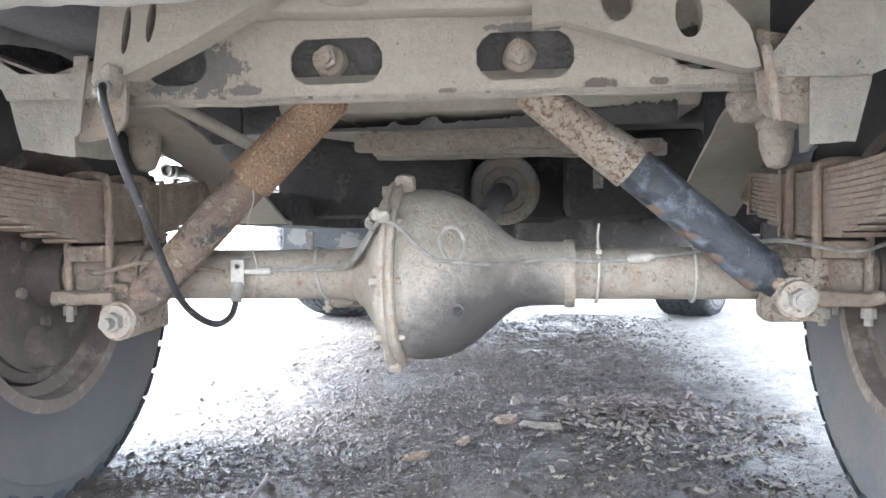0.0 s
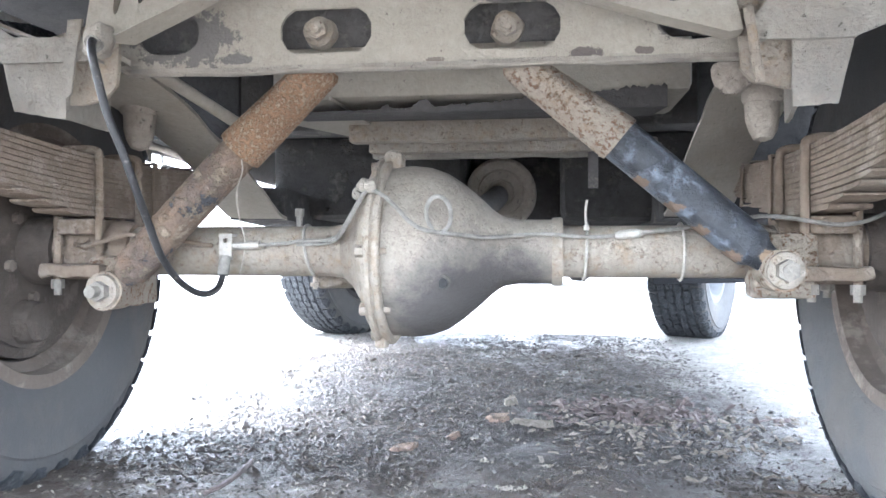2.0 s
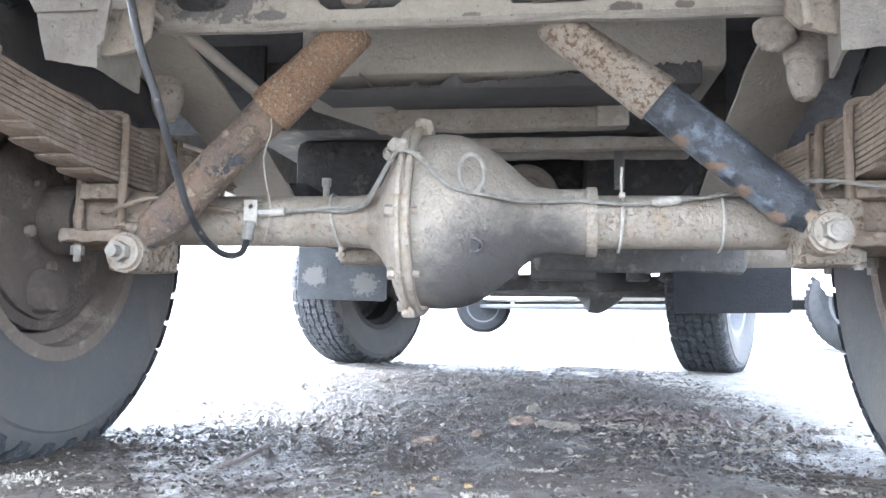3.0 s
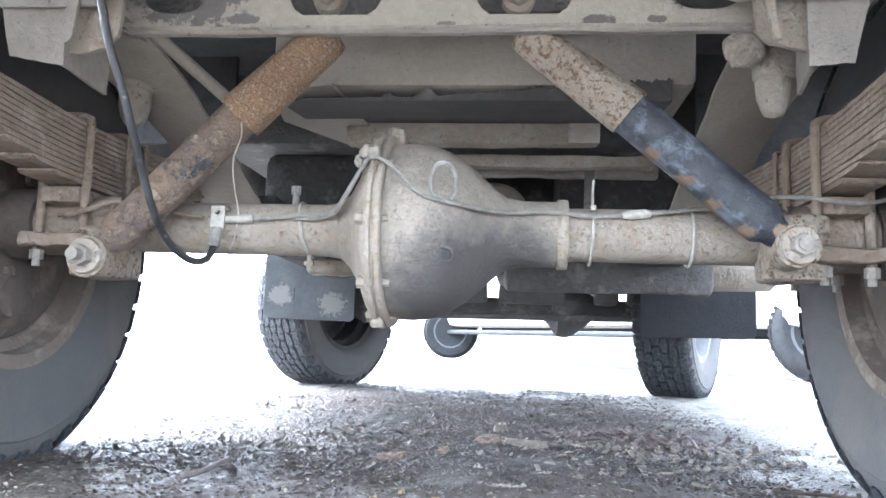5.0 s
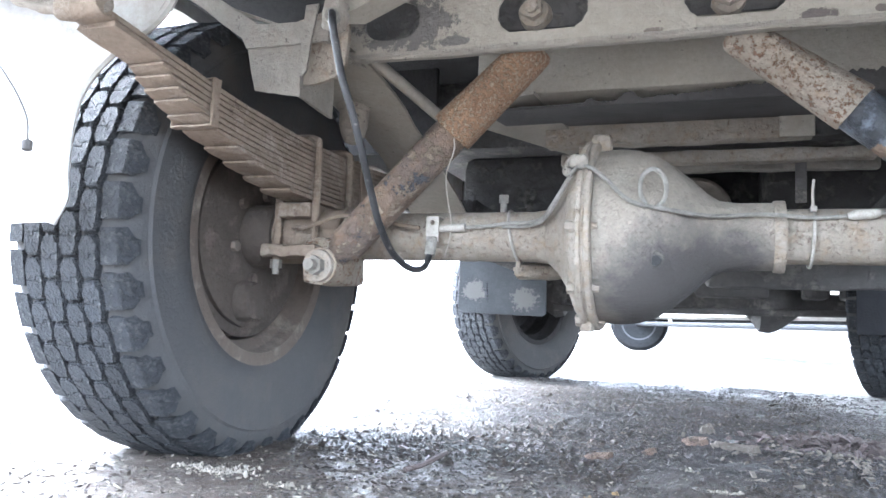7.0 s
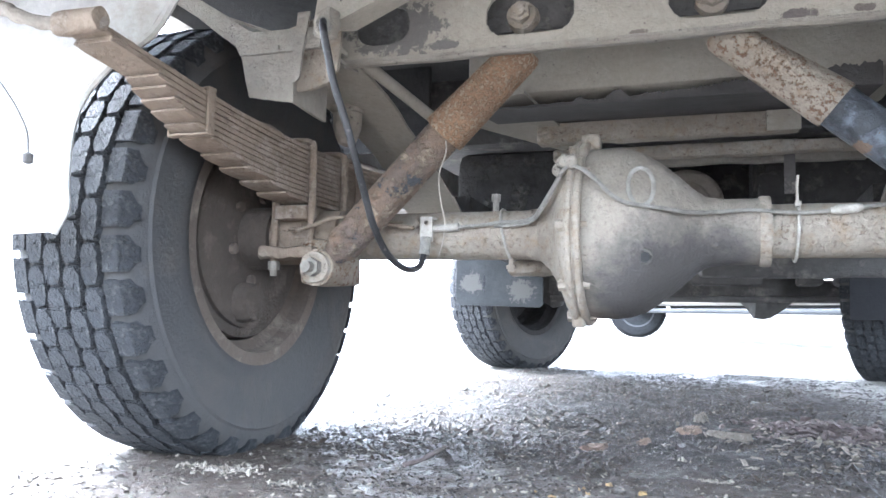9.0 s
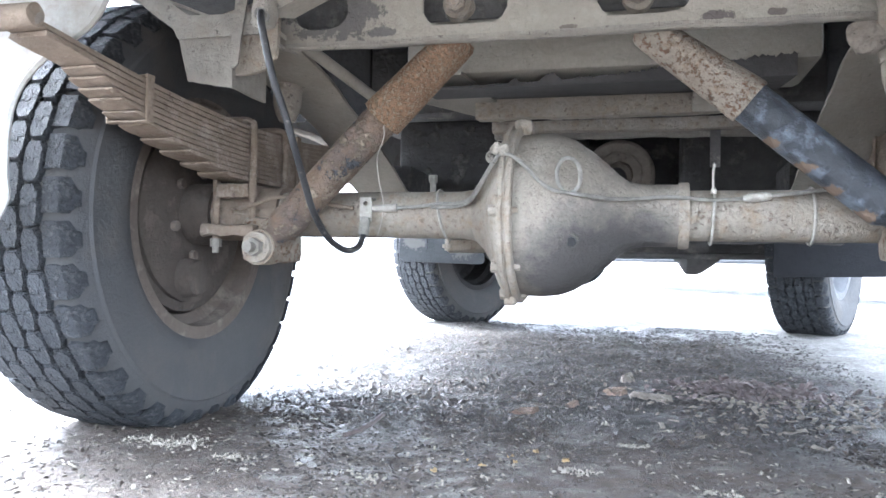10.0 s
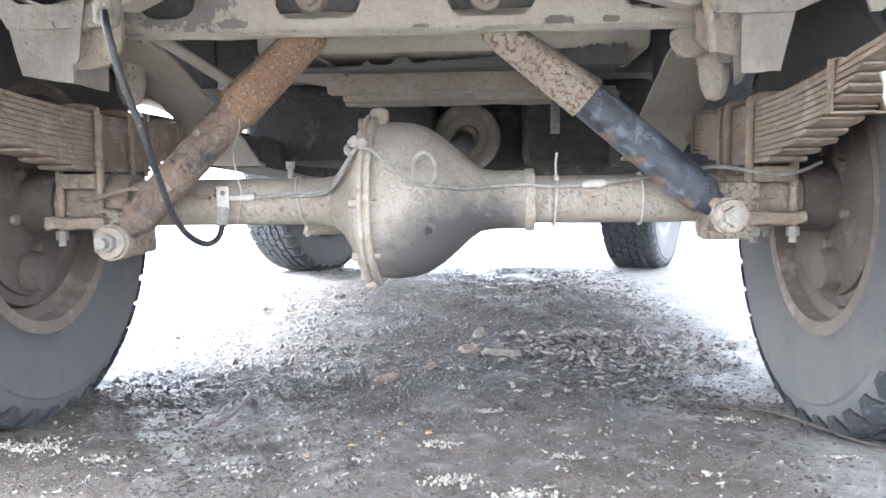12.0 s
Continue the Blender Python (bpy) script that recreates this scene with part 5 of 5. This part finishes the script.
tie(0.222, 0.0425, 0.032, 0.002)
tie(0.358, 0.0415, 0.0, 0.0)
tie(-0.194, 0.0405, 0.0, -0.008)
# the caked union block where the pipe crosses the flange
bm = bmesh.new()
for c, r in (((-0.086, -0.118, 0.449), 0.0105), ((-0.074, -0.124, 0.449), 0.010), ((-0.096, -0.112, 0.437), 0.008)):
    bmesh.ops.create_icosphere(bm, subdivisions=3, radius=r, matrix=Matrix.Translation(c))
part("pipe_block", wobble(bm, 0.004, 70), M_CHIPPED, rear_axle, "mud-caked pipe clip")
# thin wire from the shock sleeve to the tube
bm = sweep([(-0.258, -0.128, 0.486), (-0.262, -0.115, 0.470), (-0.281, -0.09, 0.440), (-0.284, -0.07, 0.405), (-0.283, -0.052, 0.375), (-0.288, -0.046, 0.345), (-0.300, -0.030, 0.322)], 0.0011, 6, 5)
part("binding_wire", bm, M_WIRE, vehicle, "thin pale binding wire")
bm = sweep([(-0.555, -0.055, 0.368), (-0.53, -0.066, 0.366), (-0.50, -0.076, 0.371), (-0.45, -0.085, 0.382), (-0.40, -0.06, 0.376), (-0.335, -0.05, 0.366)], 0.0034, 8, 8)
part("brake_pipe", bm, M_SPRING, rear_axle, "coil-wrapped muddy brake pipe")


# ---- another car parked ahead ----
parked = empty("parked_car", "pale car parked crosswise ahead on the mud", "car")


def parked_car():
    a, b = Vector((1.98, 4.3, 0)), Vector((-0.74, 8.1, 0))
    along = (a - b).normalized()
    across = Vector((-along.y, along.x, 0))
    mid = (a + b) / 2 - across * -0.75
    m = Matrix((( along.x, across.x, 0, mid.x), (along.y, across.y, 0, mid.y), (0, 0, 1, 0), (0, 0, 0, 1)))
    bm = box((-2.6, -0.80, 0.36), (3.0, 0.80, 0.95), 0.08)
    box((-1.4, -0.74, 0.90), (1.5, 0.74, 1.75), 0.15, bm)
    for v in bm.verts:
        v.co = m @ v.co
    part("body", bm, M_PANEL, parked, "pale car body")
    bm = box((-2.75, -0.80, 0.275), (1.9, -0.72, 0.325), 0.02)
    box((-2.0, -0.5, 0.30), (2.2, 0.5, 0.42), 0.03, bm)
    for v in bm.verts:
        v.co = m @ v.co
    part("sill", bm, M_CARPAINT, parked, "dark sill bar")
    for x in (-2.3, 2.3):
        for y in (-0.72, 0.72) if x > 0 else (-0.72,):
            c = m @ Vector((x, y, 0.335 if x > 0 else 0.31)) + Vector((0.16 if x > 0 else 0.0, 0, 0))
            t = Matrix.Translation(c) @ Matrix.Rotation(math.atan2(across.y, across.x) + (0.95 if x < 0 else 0.55), 4, "Z")
            k = 1.08 if x > 0 else 1.0
            bm = lathe([(0.19, -0.085), (0.23, -0.10), (0.28, -0.098), (0.303 * k, -0.075), (0.308 * k, 0.0), (0.303 * k, 0.075), (0.28, 0.098), (0.23, 0.10), (0.19, 0.085)], (0, 0, 0), (1, 0, 0), 48)
            for q in range(44):
                a = 2 * math.pi * q / 44
                for u in (-0.058, 0.0, 0.058):
                    turn = Matrix.Rotation(a + (0.07 if u else 0.0), 4, "X") @ Matrix.Translation((u, 0, 0.309 * k))
                    bmesh.ops.create_cube(bm, size=1, matrix=turn @ Matrix.Diagonal((0.048, 0.030, 0.020, 1)))
            for v in bm.verts:
                v.co = t @ v.co
            tyre = part("tyre", bm, M_FARRUBBER, parked)
            bm = lathe([(0.004, -0.072), (0.05, -0.07), (0.055, -0.05), (0.12, -0.045), (0.16, -0.035), (0.178, -0.085), (0.20, -0.088), (0.20, 0.088), (0.178, 0.085), (0.16, 0.035), (0.12, 0.045), (0.055, 0.05), (0.05, 0.07), (0.004, 0.072)], (0, 0, 0), (1, 0, 0), 40)
            for v in bm.verts:
                v.co = t @ v.co
            rim = part("wheel_rim", bm, M_FARRIM, tyre, "grey steel rim with round vent holes")
            for q in range(8):
                a = 2 * math.pi * q / 8
                bm = rod((-0.050, 0.128 * math.cos(a), 0.128 * math.sin(a)), (0.050, 0.128 * math.cos(a), 0.128 * math.sin(a)), 0.017, seg=14)
                for v in bm.verts:
                    v.co = t @ v.co
                part("vent_hole", bm, M_HOSE, rim)


parked_car()


# ---- litter on the mud ----
def shard(name, at, size, turn, material, label, category, seed, group=""):
    """A broken flat chip of wood or bark."""
    rnd = random.Random(seed)
    bm = bmesh.new()
    n = 9
    ring = []
    for k in range(n):
        a = 2 * math.pi * k / n
        q = 0.55 + 0.65 * rnd.random()
        ring.append((math.cos(a) * size[0] / 2 * q, math.sin(a) * size[1] / 2 * q))
    lo = [bm.verts.new((x, y, 0)) for x, y in ring]
    hi = [bm.verts.new((x * 0.9, y * 0.85, size[2] * (0.25 + 0.75 * rnd.random()))) for x, y in ring]
    bm.faces.new(lo[::-1])
    bm.faces.new(hi)
    for k in range(n):
        bm.faces.new((lo[k], lo[(k + 1) % n], hi[(k + 1) % n], hi[k]))
    z = ground_height(at[0], at[1])
    m = Matrix.Translation((at[0], at[1], z - 0.003)) @ Matrix.Rotation(radians(turn), 4, "Z")
    bmesh.ops.transform(bm, matrix=m, verts=bm.verts[:])
    ob = part(name, bm, material, None)
    return tagged(ob, label, category, group)


shard("wood_chip", (-0.092, 0.237), (0.076, 0.036, 0.015), 25, M_WOOD, "broken orange-brown wood chip on the mud", "wood chip", 1, "wood chips on the mud")
shard("wood_chip", (-0.013, 0.333), (0.046, 0.028, 0.015), 70, M_WOOD, "small brown wood chip on the mud", "wood chip", 2, "wood chips on the mud")
shard("wood_chip", (0.068, 0.475), (0.070, 0.036, 0.018), 10, M_WOOD, "brown bark chip beside a stick", "wood chip", 3, "wood chips on the mud")
shard("stick", (0.135, 0.447), (0.125, 0.026, 0.02), -8, M_PALEWOOD, "short grey weathered stick lying in the mud", "stick", 4)
shard("stone", (0.085, 0.625), (0.036, 0.026, 0.030), 40, M_PALEWOOD, "pale pointed stone standing in the mud", "stone", 5)
for i, (x, y, w) in enumerate(((0.113, 0.007, 0.05), (0.042, -0.152, 0.05), (0.066, -0.296, 0.06), (0.226, -0.201, 0.045), (-0.215, -0.276, 0.04), (-0.443, -0.234, 0.05), (-0.575, -0.191, 0.10),
                               (0.153, -0.343, 0.06), (0.613, -0.185, 0.03), (0.51, -0.01, 0.05), (0.161, 0.141, 0.03), (0.068, 0.147, 0.025))):
    bm = bmesh.new()
    rnd = random.Random(50 + i)
    for k in range(int(70 * (w / 0.05) ** 2)):
        px, py = x + rnd.gauss(0, w * 0.34), y + rnd.gauss(0, w * 0.17)
        s = rnd.uniform(0.0008, 0.0024) * (1.75 if rnd.random() < 0.35 else 1.0)
        mm = Matrix.Translation((px, py, ground_height(px, py) + s * 0.3)) @ Euler((rnd.random() * 3, rnd.random() * 3, rnd.random() * 3)).to_matrix().to_4x4() @ Matrix.Diagonal((s * rnd.uniform(0.9, 1.6), s, s * 0.5, 1))
        bmesh.ops.create_icosphere(bm, subdivisions=1, radius=1, matrix=mm)
    tagged(part("crumb_heap", wobble(bm, 0.0013, 420), M_CRUMB, None), "small heap of pale crumbs on the mud", "crumbs", kind="stuff")

for i, (x, y) in enumerate(((-0.061, -0.093), (-0.118, -0.123), (-0.05, -0.13), (-0.09, -0.16), (0.02, -0.10), (-0.15, -0.20), (-0.03, -0.05))):
    shard("yellow_leaf", (x, y), (0.014, 0.010, 0.008), i * 53, M_YELLOW, "small yellow-brown leaf on the mud", "leaf", 20 + i, "yellow leaves on the mud")


def scatter(name, count, region, size, material, label, seed, heap=None, thin=0.0):
    """Many small flat flakes, twigs and grit in one mesh."""
    rnd = random.Random(seed)
    verts, faces = [], []
    for _ in range(count):
        if heap:
            x, y = rnd.gauss(heap[0], heap[2]), rnd.gauss(heap[1], heap[3])
            lift = max(0.0, 1 - math.hypot((x - heap[0]) / heap[2], (y - heap[1]) / heap[3]) / 2) * heap[4]
        else:
            x, y = rnd.uniform(region[0], region[1]), rnd.uniform(region[2], region[3])
            lift = 0
            if thin and ((x + 0.08) / 0.68) ** 2 > rnd.uniform(0.2, 1.2) and y > 0.1:
                continue
            if thin and 0.5 + 0.9 * noise.noise(Vector((x * 5, y * 4, 7.7))) < thin * rnd.uniform(0.7, 1.3):
                continue
        s = size * rnd.uniform(0.4, 1.5)
        L = s * rnd.uniform(1.0, 3.2)
        m = Matrix.Translation((x, y, ground_height(x, y) + s * 0.25 + lift * rnd.random())) @ Euler((rnd.gauss(0, 0.45), rnd.gauss(0, 0.45), rnd.random() * 6.3)).to_matrix().to_4x4()
        b = len(verts)
        t = s * rnd.uniform(0.12, 0.45)
        for dx, dy, dz in ((-L, -s, -t), (L, -s * 0.6, -t), (L * 0.9, s, -t), (-L * 0.8, s * 0.8, -t), (-L * 0.7, -s * 0.8, t), (L * 0.8, -s * 0.5, t * 1.3), (L * 0.7, s * 0.7, t), (-L * 0.6, s * 0.6, t * 0.8)):
            verts.append(m @ Vector((dx, dy, dz)))
        faces += [tuple(b + k for k in f) for f in ((3, 2, 1, 0), (4, 5, 6, 7), (0, 1, 5, 4), (1, 2, 6, 5), (2, 3, 7, 6), (3, 0, 4, 7))]
    me = bpy.data.meshes.new(name)
    me.from_pydata(verts, [], faces)
    me.materials.append(material)
    return tagged(new(name, me), label, "litter", kind="stuff")


def clods(name, count, region, size, label, seed, fringe=0.12):
    """Irregular eight-sided lumps of wet mud pressed into the ground, joined in one mesh."""
    rnd = random.Random(seed)
    verts, faces = [], []
    for _ in range(count):
        x, y = rnd.uniform(region[0], region[1]), rnd.uniform(region[2], region[3])
        if 0.5 + 0.8 * noise.noise(Vector((x * 6, y * 6, 2.2))) < rnd.uniform(0.15, 0.5):
            continue
        if ((x + 0.05) / 0.68) ** 2 > rnd.uniform(0.25, 1.2) or y < rnd.gauss(fringe, 0.07):
            continue
        r = size * rnd.uniform(0.5, 1.6) ** 1.5
        a = rnd.random() * 6.3
        z = ground_height(x, y) - r * 0.15
        b = len(verts)
        for k in range(5):
            q = r * rnd.uniform(0.7, 1.3)
            verts.append((x + q * math.cos(a + k * 1.257), y + q * math.sin(a + k * 1.257), z + r * rnd.uniform(-0.1, 0.35)))
        verts.append((x + r * rnd.gauss(0, 0.25), y + r * rnd.gauss(0, 0.25), z + r * rnd.uniform(0.45, 0.95)))
        faces += [(b + k, b + (k + 1) % 5, b + 5) for k in range(5)]
    me = bpy.data.meshes.new(name)
    me.from_pydata(verts, [], faces)
    me.materials.append(M_CLOD)
    return tagged(new(name, me), label, "mud", kind="stuff")


clods("mud_clods", 30000, (-0.75, 0.8, -0.3, 2.2), 0.0046, "small wet mud clods trodden up under the vehicle", 31)
clods("mud_crumbs", 26000, (-0.7, 0.9, -0.55, 1.2), 0.0022, "fine wet mud crumbs on the ground", 32, -1.0)
clods("mud_lumps", 500, (-0.75, 0.8, -0.3, 2.2), 0.0088, "larger wet mud lumps on the ground", 33)
scatter("straw_litter", 5200, (-0.5, 0.9, 0.12, 1.6), 0.0012, M_PALEWOOD, "short grey straw and chips on the mud", 19, thin=0.30)
scatter("mud_litter", 42000, (-0.6, 0.9, 0.02, 1.8), 0.0015, M_DEBRIS, "dark leaf and twig litter trodden into the mud", 11, thin=0.22)
scatter("leaf_litter", 1900, (-0.6, 0.9, 0.0, 1.6), 0.0040, M_DEBRIS, "scattered dark leaf scraps on the mud", 17, thin=0.28)
scatter("wood_scraps", 700, (-0.7, 1.0, 0.1, 1.7), 0.0024, M_PALEWOOD, "grey wood scraps strewn over the mud", 18, thin=0.3)
scatter("pale_grit", 1500, (-1.0, 0.9, -0.6, 0.15), 0.0019, M_CRUMB, "pale wood crumbs strewn over pressed mud", 41, thin=0.3)
scatter("dark_scraps", 5000, (-1.0, 0.9, -0.6, 0.2), 0.0020, M_DEBRIS, "small dark scraps pressed into the mud", 42, thin=0.3)
scatter("grit", 5200, (-0.6, 0.9, -0.5, 1.4), 0.0009, M_CRUMB, "pale grit scattered over the mud", 12)
scatter("leaf_heap", 420, None, 0.0055, M_LEAFY, "low heap of dark rotten leaves", 13, heap=(0.35, 0.60, 0.10, 0.08, 0.028))
scatter("twig_litter", 420, None, 0.0036, M_PALEWOOD, "grey twigs round a leaf heap", 14, heap=(0.42, 0.42, 0.20, 0.16, 0.008))

bm = sweep([(0.48, 0.03, 0.008), (0.56, -0.01, 0.012), (0.62, -0.10, 0.010), (0.66, -0.19, 0.010), (0.70, -0.26, 0.012)], 0.0026, 7, 5)
tagged(part("dry_twig", bm, M_DEBRIS, None), "long thin dry twig lying beside the wheel", "twig")
bm = sweep([(-0.322, -0.103, 0.010), (-0.309, -0.073, 0.012), (-0.307, -0.016, 0.014), (-0.318, 0.068, 0.010)], 0.004, 7, 5)
tagged(part("dark_twig", bm, M_LEAFY, None), "dark crooked twig pressed into wet mud", "twig")
